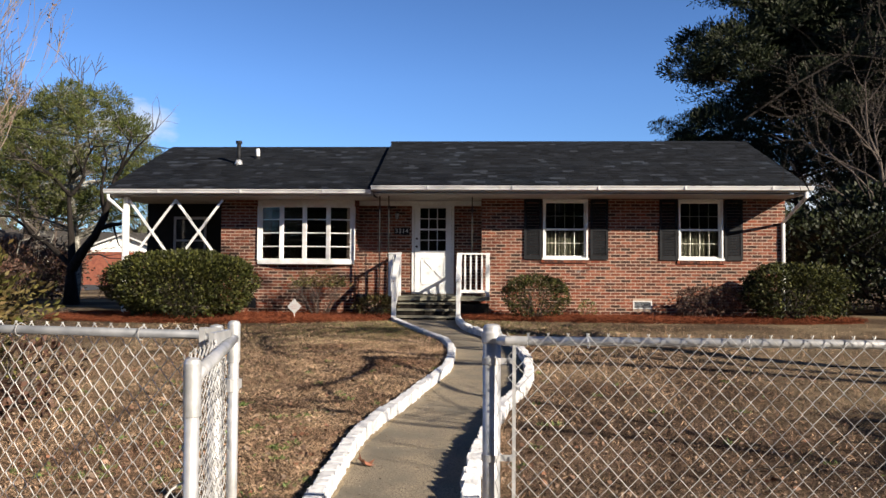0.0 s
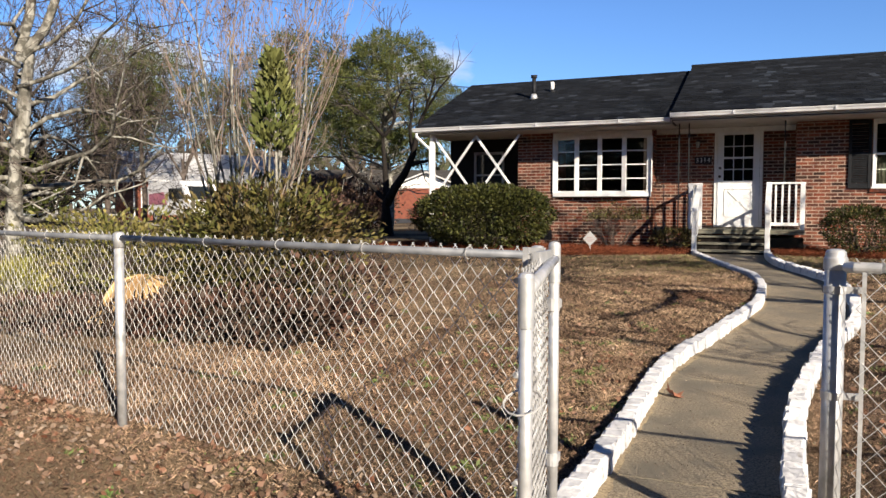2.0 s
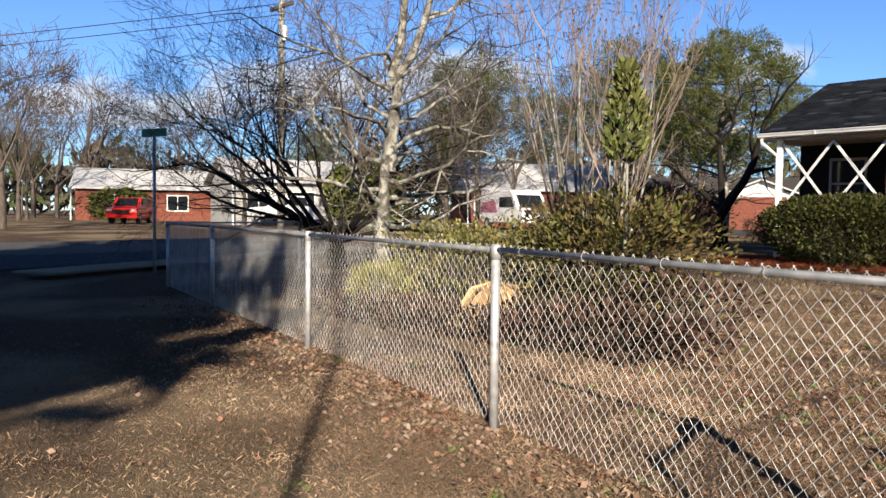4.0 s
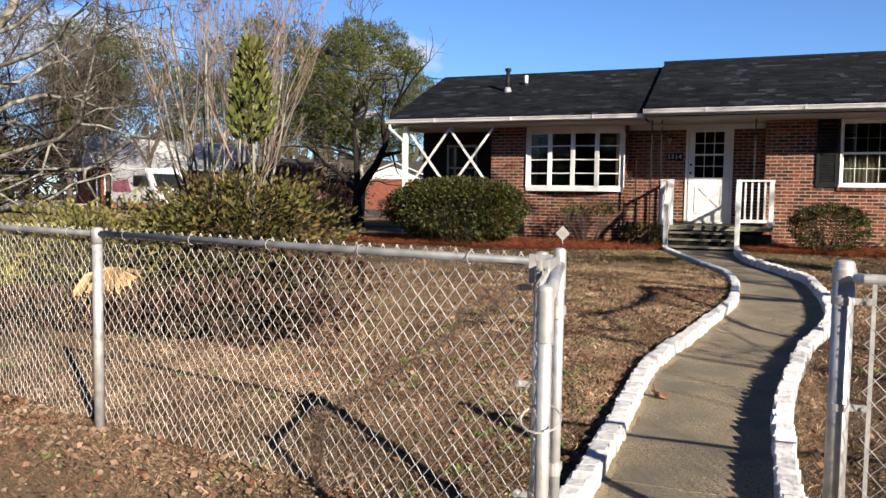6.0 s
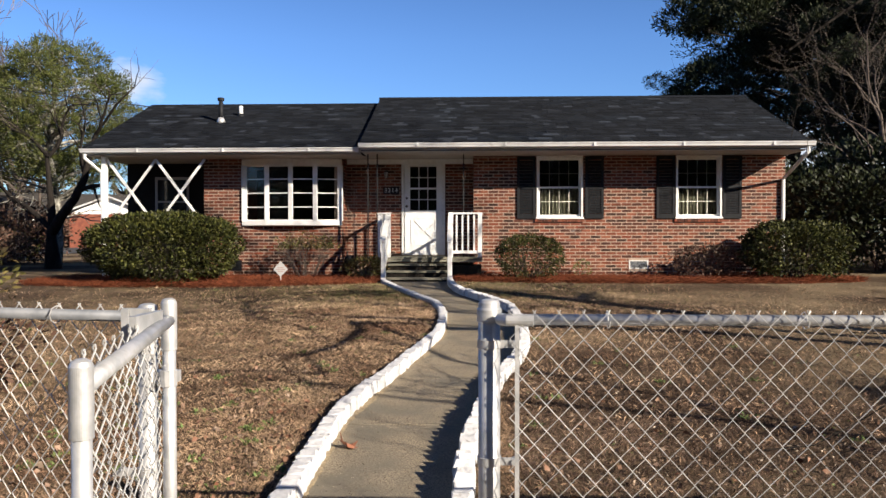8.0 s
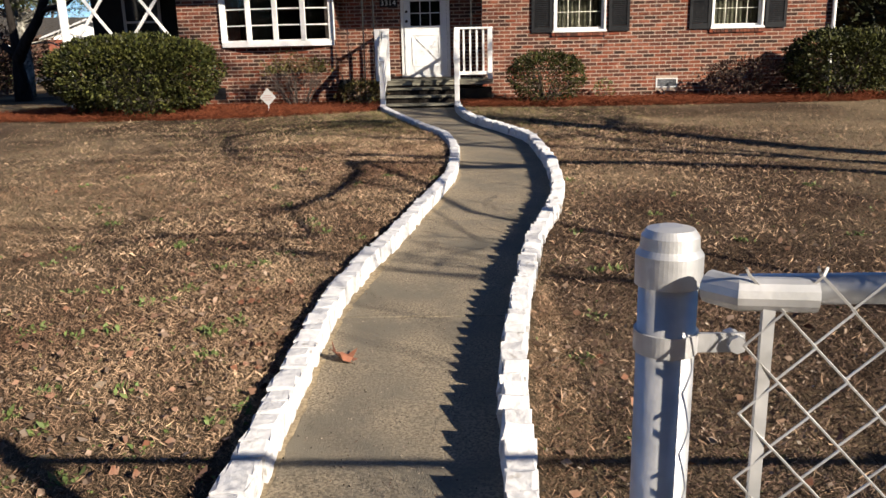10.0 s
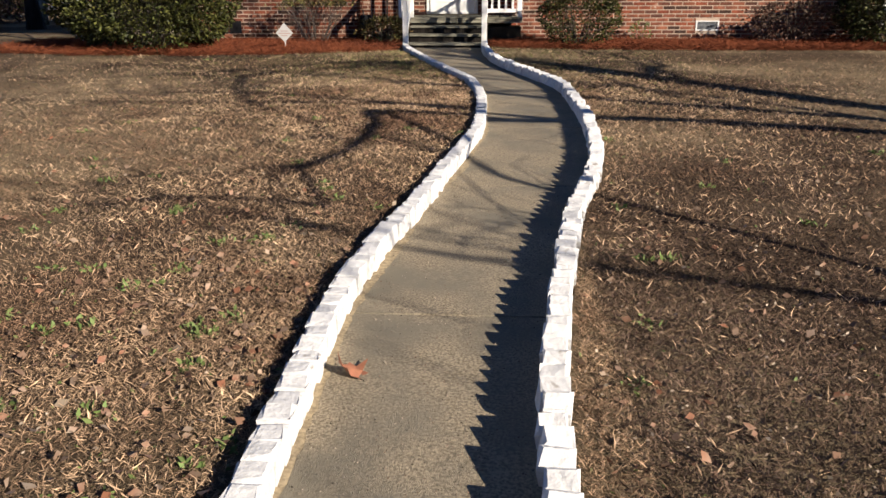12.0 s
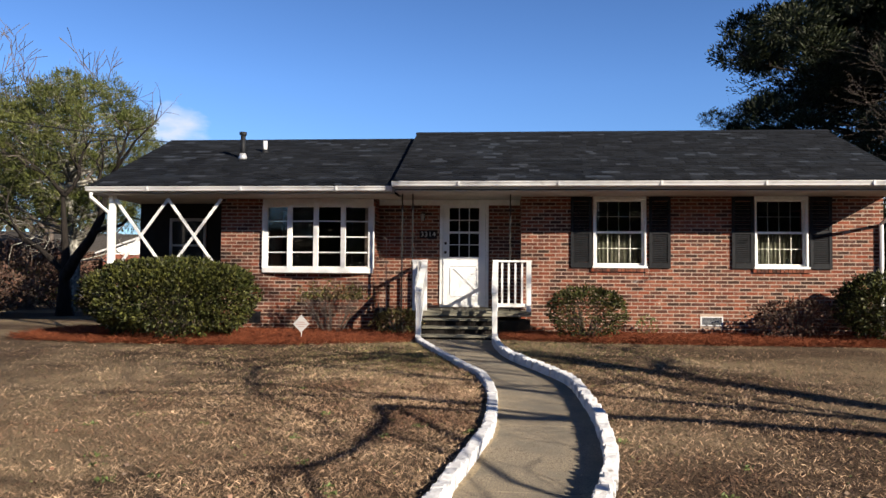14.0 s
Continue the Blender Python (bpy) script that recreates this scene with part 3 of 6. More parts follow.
def window_double(w, y):
    """A white double-hung window with two sashes of eight panes."""
    x0, x1, z0, z1 = w
    t = thing("window_1", "white double-hung sash window in the brick wall, curtains drawn low", "window", group="front sash windows", kind="structure")
    f = Geo()
    f.box(x0, y - 0.02, z0, x0 + 0.036, y + 0.14, z1).box(x1 - 0.036, y - 0.02, z0, x1, y + 0.14, z1)
    f.box(x0 + .036, y - 0.02, z1 - 0.05, x1 - .036, y + 0.14, z1).box(x0 + .036, y - 0.02, z0, x1 - .036, y + 0.14, z0 + 0.045)
    f.out("window_frame", WHITE, t, bevel=0.004)
    Geo().box(x0 - 0.02, y - 0.05, z0 - 0.005, x1 + 0.02, y - 0.022, z0 + 0.035).out("window_sill", WHITE, t, bevel=0.004)
    zm = (z0 + z1) / 2
    for name, a, b, yy in (("lower_sash", z0 + 0.045, zm + 0.02, y + 0.06), ("upper_sash", zm - 0.02, z1 - 0.05, y + 0.095)):
        xa, xb = x0 + 0.038, x1 - 0.038
        s = Geo()
        s.box(xa, yy, a, xa + 0.035, yy + 0.03, b).box(xb - 0.035, yy, a, xb, yy + 0.03, b)
        s.box(xa + .035, yy, a, xb - .035, yy + 0.03, a + 0.04).box(xa + .035, yy, b - 0.035, xb - .035, yy + 0.03, b)
        sash = s.out(name, WHITE, t)
        m = Geo()
        for i in (1, 2, 3):
            x = xa + .035 + (xb - xa - .07) * i / 4
            m.box(x - 0.006, yy + 0.017, a + .04, x + 0.006, yy + 0.027, b - .035)
        zc = (a + b) / 2
        m.box(xa + .035, yy + 0.0175, zc - 0.006, xb - .035, yy + 0.0265, zc + 0.006)
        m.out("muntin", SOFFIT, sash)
        p = Geo().box(xa + .036, yy + 0.010, a + .041, xb - .036, yy + 0.014, b - .036).out("pane", GLASS, sash)
        p.visible_shadow = False
    c = Geo()
    n = 40
    for i in range(n):
        xa, xb = x0 + .06 + (x1 - x0 - .12) * i / n, x0 + .06 + (x1 - x0 - .12) * (i + 1) / n
        ya, yb = y + 0.21 + 0.01 * math.sin(i * 1.7), y + 0.21 + 0.01 * math.sin((i + 1) * 1.7)
        c.poly((xa, ya, z0), (xb, yb, z0), (xb, yb, zm + 0.03), (xa, ya, zm + 0.03))
    cu = c.out("curtain", CURTAIN, None, "cream cafe curtain on a rod behind the lower sash, colour darkened for indoor dimness")
    tagged(cu, category="curtain", group="window curtains")
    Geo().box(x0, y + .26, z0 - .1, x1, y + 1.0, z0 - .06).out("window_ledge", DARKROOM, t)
    s = Geo()
    x = x0 - 0.03
    while x < x1 + 0.03:
        s.box(x, y - 0.035, z0 - 0.068, x + 0.058, y + 0.05, z0 - 0.009, jit=0.002)
        x += 0.068
    s.out("brick_sill", BRICK_I, t, "rowlock brick sill")
    return t


window_double(W1, WA)
window_double(W2, WA).name = "window_2"


def shutter():
    t = thing("shutter", "black louvred wooden shutter fixed beside the window", "shutter", group="window shutters")
    H, W = 1.30, 0.385
    g = Geo()
    g.box(-W / 2, 0, 0, -W / 2 + 0.055, 0.032, H).box(W / 2 - 0.055, 0, 0, W / 2, 0.032, H)
    for a, b in ((0, 0.10), (0.62, 0.69), (H - 0.07, H)):
        g.box(-W / 2 + .055, 0, a, W / 2 - .055, 0.032, b)
    g.out("shutter_frame", BLACK, t, bevel=0.003)
    for lo, hi in ((0.10, 0.62), (0.69, H - 0.07)):
        z = lo + 0.012
        while z < hi - 0.02:
            s = Geo()
            s.slab([(-W / 2 + .055, 0.006, z), (W / 2 - .055, 0.006, z), (W / 2 - .055, 0.027, z + 0.024), (-W / 2 + .055, 0.027, z + 0.024)], (0, 0, 0.006))
            s.out("louvre", BLACK, t)
            z += 0.034
    return t


sh = shutter()
sh.matrix_basis = pose(1.225, WA - 0.034, 1.49)
for x in (2.64, 4.11, 5.475):
    copy_thing(sh, pose(x, WA - 0.034, 1.49))


def bay():
    x0, x1, z0, z1 = -4.76, -2.64, 1.36, 2.69
    y = 16.44
    t = thing("window_3", "wide white bow window of four casements, each with four panes", "window", kind="structure")
    n = 4
    pts = []
    for i in range(n + 1):
        u = i / n
        pts.append((x0 + 0.04 + (x1 - x0 - .08) * u, y + 0.15 * (2 * u - 1) ** 2))
    f = Geo()
    f.slab([(x0, WA, z0)] + [(x0, y + .13, z0)] + [(p[0], p[1] - 0.03, z0) for p in pts] + [(x1, y + .13, z0), (x1, WA, z0)], (0, 0, 0.09))
    f.out("window_sill", WHITE, t)
    f = Geo()
    f.slab([(x0, WA, z1 - .07)] + [(x0, y + .13, z1 - .07)] + [(p[0], p[1] - 0.03, z1 - .07) for p in pts] + [(x1, y + .13, z1 - .07), (x1, WA, z1 - .07)], (0, 0, 0.13))
    f.out("window_head", WHITE, t)
    for i, (px, py) in enumerate(pts):
        w = 0.045 if 0 < i < n else 0.055
        Geo().box(px - w, py - 0.012, z0 + .09, px + w, py + 0.05, z1 - .07).out("mullion", WHITE, t, bevel=0.004)
    for x in (x0, x1 - 0.02):
        Geo().box(x, WA - .05, z0 + .09, x + 0.02, WA + 0.12, z1 - .07).out("side_panel", WHITE, t)
    for i in range(n):
        (ax, ay), (bx, by) = pts[i], pts[i + 1]
        a, b = Vector((ax + .046, ay + 0.012, 0)), Vector((bx - .046, by + 0.012, 0))
        d = (b - a).normalized()
        q = Vector((-d.y, d.x, 0)) * 0.02
        zz = [z0 + .09 + (z1 - z0 - .16) * k / 4 for k in range(5)]
        s = Geo()
        for z in zz[1:4]:
            s.slab([a + Vector((0, 0, z - .011)), b + Vector((0, 0, z - .011)), b + q + Vector((0, 0, z - .011)), a + q + Vector((0, 0, z - .011))], (0, 0, 0.022))
        s.slab([a + Vector((0, 0, zz[0])), b + Vector((0, 0, zz[0])), b + q + Vector((0, 0, zz[0])), a + q + Vector((0, 0, zz[0]))], (0, 0, 0.03))
        s.slab([a + Vector((0, 0, zz[4] - .03)), b + Vector((0, 0, zz[4] - .03)), b + q + Vector((0, 0, zz[4] - .03)), a + q + Vector((0, 0, zz[4] - .03))], (0, 0, 0.03))
        s.out("casement_rails", WHITE, t)
        g1 = Geo().slab([a + q * .6 + Vector((0, 0, zz[0])), b + q * .6 + Vector((0, 0, zz[0])), b + q * .8 + Vector((0, 0, zz[0])), a + q * .8 + Vector((0, 0, zz[0]))], (0, 0, zz[4] - zz[0])).out("pane", GLASS, t)
        g1.visible_shadow = False


bay()


def front_door():
    x0, x1, z0, z1 = DOOR
    y = WD
    t = thing("door_1", "closed white front door with nine lights above a crossed panel", "door", kind="structure")
    f = Geo()
    f.box(x0, y - 0.03, z0, x0 + 0.06, y + 0.10, z1).box(x1 - 0.06, y - 0.03, z0, x1, y + 0.10, z1).box(x0 + .06, y - 0.03, z1 - 0.06, x1 - .06, y + 0.10, z1)
    f.out("door_frame", WHITE, t, bevel=0.004)
    Geo().box(x0 + .06, y - 0.03, z0, x1 - .06, y + 0.10, z0 + 0.035).out("threshold", GUTTER, t)
    a, b, lo, hi = x0 + 0.064, x1 - 0.064, z0 + 0.037, z1 - 0.064
    wa, wb, wl_, wh = a + 0.12, b - 0.12, lo + 0.93, hi - 0.11
    g = Geo()
    g.box(a, y + .0, lo, b, y + .045, wl_).box(a, y, wl_, wa, y + .045, hi).box(wb, y, wl_, b, y + .045, hi).box(wa, y, wh, wb, y + .045, hi)
    g.out("door_leaf", DOORWHITE, t)
    m = Geo()
    for i in (1, 2):
        x = wa + (wb - wa) * i / 3
        m.box(x - .008, y - .004, wl_, x + .008, y + .03, wh)
    for i, hw in ((1, .008), (2, .02), (3, .008)):
        z = wl_ + (wh - wl_) * i / 4
        m.box(wa, y - .006, z - hw, wb, y + .032, z + hw)
    m.out("muntin", DOORWHITE, t)
    fr = Geo()
    fr.box(wa - .03, y - .012, wl_ - .03, wb + .03, y - .001, wl_ + .003).box(wa - .03, y - .012, wh - .003, wb + .03, y - .001, wh + .03)
    fr.box(wa - .03, y - .0115, wl_, wa + .003, y - .001, wh).box(wb - .003, y - .0115, wl_, wb + .03, y - .001, wh)
    fr.out("light_frame", DOORWHITE, t)
    p = Geo().box(wa, y + .014, wl_, wb, y + .018, wh).out("pane", GLASS, t)
    p.visible_shadow = False
    # crossed mouldings on the lower half
    cx, cz = (a + b) / 2, lo + 0.47
    for ang, off in ((45, 0.0), (-45, 0.0)):
        for s in (-1, 1):
            r = Geo()
            r.mbox(pose(cx, y - 0.008, cz, 0, ang, 0) @ pose(0.035, 0, 0.04 if s > 0 else -0.30), 0.018, 0.014, 0.26)
            r.out("moulding", DOORWHITE, t)
    for s in (-1, 1):
        Geo().box(cx + s * .26 - .007, y - .014, cz - .26, cx + s * .26 + .007, y - .001, cz + .26).out("moulding", DOORWHITE, t)
        Geo().box(cx - .25, y - .014, cz + s * .29 - .007, cx + .25, y - .001, cz + s * .29 + .007).out("moulding", DOORWHITE, t)
    k = Geo()
    k.tube([(a + .05, y, lo + 1.02), (a + .05, y - .05, lo + 1.02)], [0.018, 0.014], 10).tube([(a + .05, y - .05, lo + 1.02), (a + .05, y - .065, lo + 1.02)], 0.028, 10)
    k.out("door_handle", BRASS, t, "dark bronze door knob", smooth=True)
    Geo().tube([(a + .05, y, lo + 1.2), (a + .05, y - .02, lo + 1.2)], 0.026, 12).out("deadbolt", BRASS, t, "dark bronze deadbolt")


front_door()


def porch():
    t = thing("porch_steps", "weathered grey wooden stoop with three steps", "steps", kind="structure")
    for i in range(9):
        Geo().box(-1.80, 15.95 + i * .145, 0.66, 0.115, 15.95 + i * .145 + .138, 0.70, jit=.001).out("board", OLDWOOD, t)
    Geo().box(.118, 15.95, 0.66, 0.30, 16.59, 0.70).out("board", OLDWOOD, t)
    Geo().box(-1.80, 15.96, 0.61, 0.30, 15.995, 0.657).out("fascia_board", OLDWOOD, t)
    # Piers coloured near-black, for the shade below the deck.
    Geo().box(-0.30, 16.02, 0.1, .28, 16.55, 0.54).out("pier", DARKROOM, t, "pier under the stoop, its shade put into near-black colour")
    Geo().box(-1.76, 16.05, 0.1, -.31, 16.5, 0.54).out("pier", DARKROOM, t, "pier under the stoop, its shade put into near-black colour")
    for i in range(3):
        y0, z = 15.09 + i * 0.285, 0.335 + i * 0.122
        Geo().box(-1.585, y0 - .02, z - .035, -0.355, y0 + 0.27, z, jit=.002).out("tread", OLDWOOD, t)
        # Risers take a near-black colour for the shadowed gaps between treads.
        Geo().box(-1.58, y0 + .02, z - .13, -0.36, y0 + 0.045, z - .037).out("riser", BARK_D, t, "riser board in near-black, shade of the step gaps put into its colour")
    r = thing("porch_railing", "white painted wooden porch and stair railing", "railing", group="porch railings")
    q = thing("porch_railing", "white painted wooden porch and stair railing with turned balusters", "railing", group="porch railings")
    for top, xs, x2, side in ((r, 0.25, -0.335, 1), (q, -1.77, -1.60, -1)):
        def post(x, y, z0, z1, w=.085):
            Geo().box(x - w / 2, y - w / 2, z0, x + w / 2, y + w / 2, z1).out("post", WHITE, top, bevel=.004)
        zb = 0.70
        post(xs, 15.99, zb, 1.57)
        post(x2, 15.99, zb, 1.57)
        post(x2, 15.06, 0.20, 1.02)
        lo, hi = min(xs, x2), max(xs, x2)
        Geo().box(lo - .05, 15.94, 1.57, hi + .05, 16.04, 1.605).out("top_rail", WHITE, top, bevel=.003)
        Geo().box(lo + .043, 15.97, .78, hi - .043, 16.01, .84).out("bottom_rail", WHITE, top)
        n = 4 if side > 0 else 1
        for i in range(n):
            x = lo + (hi - lo) * (i + 1) / (n + 1)
            Geo().box(x - .017, 15.973, .84, x + .017, 16.007, 1.57).out("baluster", WHITE, top)
        Geo().slab([(x2 - .05, 15.00, 1.02), (x2 + .05, 15.00, 1.02), (x2 + .05, 16.03, 1.57), (x2 - .05, 16.03, 1.57)], (0, 0, .04)).out("stair_rail", WHITE, top)
        Geo().slab([(x2 - .02, 15.11, .42), (x2 + .02, 15.11, .42), (x2 + .02, 15.94, .86), (x2 - .02, 15.94, .86)], (0, 0, .07)).out("stair_rail_low", WHITE, top)
        for i in range(4):
            u = (i + 1) / 5
            y = 15.1 + .86 * u
            Geo().box(x2 - .017, y - .017, .46 + .44 * u, x2 + .017, y + .017, 1.04 + .5 * u).out("baluster", WHITE, top)
        yb = 17.2 if side < 0 else 16.56
        Geo().box(xs - .035, 16.04, 1.565, xs + .035, yb, 1.60).out("side_rail", WHITE, top)
        Geo().box(xs - .02, 16.04, .78, xs + .02, yb, .84).out("side_rail_low", WHITE, top)
        y = 16.2
        while y < yb - .05:
            Geo().box(xs - .017, y - .017, .84, xs + .017, y + .017, 1.565).out("baluster", WHITE, top)
            y += .17


porch()


def side_porch():
    t = thing("porch_screen", "white timber cross bracing between side porch posts", "trellis")
    y = 15.95
    Geo().box(-7.45, y - .05, .2, -7.35, y + .05, 2.755).out("post", WHITE, t, bevel=.005)
    w = (-5.34 + 7.35) / 2
    for i in range(2):
        a = -7.35 + i * w
        for s in (0, 1):
            p, q = ((a, 1.35), (a + w, 2.70)) if s else ((a, 2.70), (a + w, 1.35))
            d = Vector((q[0] - p[0], 0, q[1] - p[1]))
            n = Vector((-d.z, 0, d.x)).normalized() * .025
            yy = y - .02 + s * .022
            A, B = Vector((p[0], yy, p[1])), Vector((q[0], yy, q[1]))
            Geo().slab([A - n, B - n, B + n, A + n], (0, .02, 0)).out("brace", WHITE, t)
    d = thing("downspout", "bent white metal downspout from the gutter", "downspout", group="downspouts")
    Geo().tube([(-7.66, EAVE + .05, 2.78), (-7.66, EAVE + .05, 2.70), (-7.42, 15.87, 2.42), (-7.40, 15.87, 0.3)], .035, 8).out("pipe", WHITE, d)
    d = thing("downspout", "white metal downspout on the house corner", "downspout", group="downspouts")
    Geo().tube([(6.58, EAVE - .03, 2.85), (6.58, EAVE - .03, 2.75), (6.50, WA - .05, 2.30), (6.50, WA - .05, .3)], .038, 8).out("pipe", WHITE, d)


side_porch()

t = thing("window_4", "dim grey-framed sash window inside the side porch", "window", kind="structure")
f = Geo()
f.box(-6.98, 17.46, 1.35, -6.93, 17.497, 2.45).box(-6.27, 17.46, 1.35, -6.22, 17.497, 2.45).box(-6.93, 17.46, 2.39, -6.27, 17.497, 2.45).box(-6.93, 17.46, 1.35, -6.27, 17.497, 1.41)
f.box(-6.93, 17.465, 1.88, -6.27, 17.495, 1.92)
f.out("window_frame", SOFFIT, t)
for za, zb in ((1.415, 1.875), (1.925, 2.385)):
    Geo().box(-6.925, 17.478, za, -6.275, 17.484, zb).out("pane", DGLASS, t)

vt = thing("crawlspace_vent", "white framed metal crawlspace vent in the brick", "vent", kind="structure")
g = Geo()
x0, x1, z0, z1 = VENT
g.box(x0, WA - .01, z0, x0 + .025, WA + .03, z1).box(x1 - .025, WA - .01, z0, x1, WA + .03, z1).box(x0 + .025, WA - .01, z0, x1 - .025, WA + .03, z0 + .02).box(x0 + .025, WA - .01, z1 - .02, x1 - .025, WA + .03, z1)
g.out("vent_frame", GUTTER, vt)
for i in range(5):
    z = z0 + .03 + i * .024
    Geo().slab([(x0 + .025, WA + .0, z), (x1 - .025, WA + .0, z), (x1 - .025, WA + .022, z + .016), (x0 + .025, WA + .022, z + .016)], (0, 0, .003)).out("slat", RAIL_D, vt, "dull grey slat")

p = thing("flue_pipe", "dark metal flue pipe with a cap, standing on the roof", "flue")
zb = 2.885 + (17.55 - 15.70) * SL + .03
Geo().tube([(-5.51, 17.55, zb - .05), (-5.51, 17.55, 4.17)], .05, 12).out("pipe", BLACK, p, smooth=True)
Geo().tube([(-5.51, 17.55, zb - .04), (-5.51, 17.55, zb + .10)], [.11, .06], 12).out("flashing", GALV, p, smooth=True)
Geo().tube([(-5.51, 17.55, 4.16), (-5.51, 17.55, 4.22)], .075, 12).out("cap", BLACK, p)
p = thing("vent_pipe", "short white plumbing vent pipe on the roof", "vent pipe")
zb = 2.885 + (18.06 - 15.70) * SL + .03
Geo().tube([(-5.21, 18.06, zb - .04), (-5.21, 18.06, 4.12)], .045, 12).out("pipe", WHITE, p, smooth=True)
Geo().tube([(-5.21, 18.06, zb - .04), (-5.21, 18.06, zb + .05)], [.10, .05], 12).out("flashing", BLACK, p, smooth=True)

# FENCE
FL = [(-0.80, 2.27), (-3.08, 2.76), (-5.73, 3.33), (-8.75, 3.98), (-11.2, 4.5)]


def chain_link(name, a, b, z0, z1, parent, W=0.062, H=0.067, r=0.0017, spikes=True):
    """Woven zigzag wires from a to b, between two heights."""
    a, b = Vector((*a, 0)), Vector((*b, 0))
    d = (b - a).normalized()
    nrm = Vector((-d.y, d.x, 0))
    L, P = (b - a).length, W / 2
    g = Geo()
    i = 0
    while (i + 1) * P < L:
        pts, z, k = [], z1, 0
        if spikes:
            pts.append(a + d * ((i if i % 2 == 0 else i + 1) * P + (.004 if i % 2 else -.004)) + Vector((0, 0, z1 + .007)))
        while z > z0:
            left = (k + i) % 2 == 0
            x = i * P if left else (i + 1) * P
            pts.append(a + d * x + Vector((0, 0, z)) + nrm * (0.003 if left else -0.003))
            z -= H / 2
            k += 1
        g.tube(pts, r, 4, caps=False)
        i += 1
    return g.out(name, WIRE, parent, "woven galvanised wire mesh")


def fence(name, pts, rail=None, top=.955, posts=True, ends=(True, True), label=""):
    t = thing("fence", label or "galvanised chain-link fence with a round top rail", "fence", group="chain-link fences")
    for i, (a, b) in enumerate(zip(pts, pts[1:])):
        A, B = Vector((*a, top)), Vector((*b, top))
        Geo().tube([A, B], .0145, 10).out("top_rail", rail or GALV, t, smooth=True)
        off = (B - A).normalized().cross(Vector((0, 0, 1))) * .024
        chain_link("mesh_wire", (a[0] + off.x, a[1] + off.y), (b[0] + off.x, b[1] + off.y), .02, top + .020, t)
        n = int((B - A).length / .45)
        for j in range(n):
            c = A + (B - A) * ((j + .5) / n)
            g = Geo()
            u = (B - A).normalized()
            ring = [c + Vector((0, 0, 1)) * (.022 * math.sin(q)) + u.cross(Vector((0, 0, 1))) * (.024 * math.cos(q)) + u * (.006 * q / 6) for q in np.linspace(0, 6.2, 9)]
            g.tube(ring, .0016, 4)
            g.out("tie_wire", WIRE, t)
    for i, (x, y) in enumerate(pts):
        if (i == 0 and not ends[0]) or (i == len(pts) - 1 and not ends[1]):
            continue
        Geo().tube([(x, y, -.05), (x, y, top - .02)], .024, 12).out("post", GALV, t, smooth=True)
        Geo().tube([(x, y, top - .05), (x, y, top + .02), (x, y, top + .03)], [.028, .028, .015], 12).out("post_cap", GALV, t, smooth=True)
    return t


# This fence's rail has its shade in the colour; the next one is bright.
fence("fence", FL, RAIL_D, ends=(False, True))
fence("fence", [(0.13, 2.36), (2.6, 2.34), (5.4, 2.34), (8.4, 2.34)], top=.940, ends=(False, True))
fence("fence", [(-11.2, 4.5), (-12.6, 7.6), (-14.0, 10.7), (-15.4, 13.8)], ends=(False, True), label="dull chain-link fence along the side street")


def terminal(x, y, z, name, label, r=.030, bands=()):
    t = thing(name, label, "post", group="gate posts")
    Geo().tube([(x, y, -.05), (x, y, z - .03)], r, 48).out("pipe", GALV, t, smooth=True)
    g = Geo().tube([(x, y, z - .060), (x, y, z - .059), (x, y, z - .028), (x, y, z - .022), (x, y, z - .010), (x, y, z - .003), (x, y, z)], [r, r + .004, r + .004, r * 1.0, r * .97, r * .80, r * .40], 48)
    g.out("post_cap", GALV, t)
    for zz, d in bands:
        b = Geo().tube([(x, y, zz - .011), (x, y, zz + .011)], r + .003, 48)
        k = b.box(x + (.028 if d > 0 else -.07), y - .014, zz - .010, x + (.075 if d > 0 else -.028), y - .010, zz + .010)
        band = b.out("tension_band", GALV, t)
        Geo().tube([(x + d * .066, y - .022, zz), (x + d * .066, y + .006, zz)], .009, 8).out("bolt", GALV, band)
    return t


t = terminal(0.080, 2.42, .988, "gate_post", "thick galvanised steel gate post with a domed cap", .029, ((.87, 1), (.56, 1), (.2, 1)))
Geo().box(.143, 2.335, .03, .154, 2.341, .945).out("tension_bar", GALV, t)
Geo().tube([(.106, 2.372, .940), (.125, 2.348, .940), (.19, 2.340, .940)], .0158, 14).out("rail_end", GALV, t)
t = terminal(-0.785, 2.30, .985, "gate_post", "galvanised steel hinge post of the gate", .024, ((.87, -1), (.56, -1), (.2, -1)))


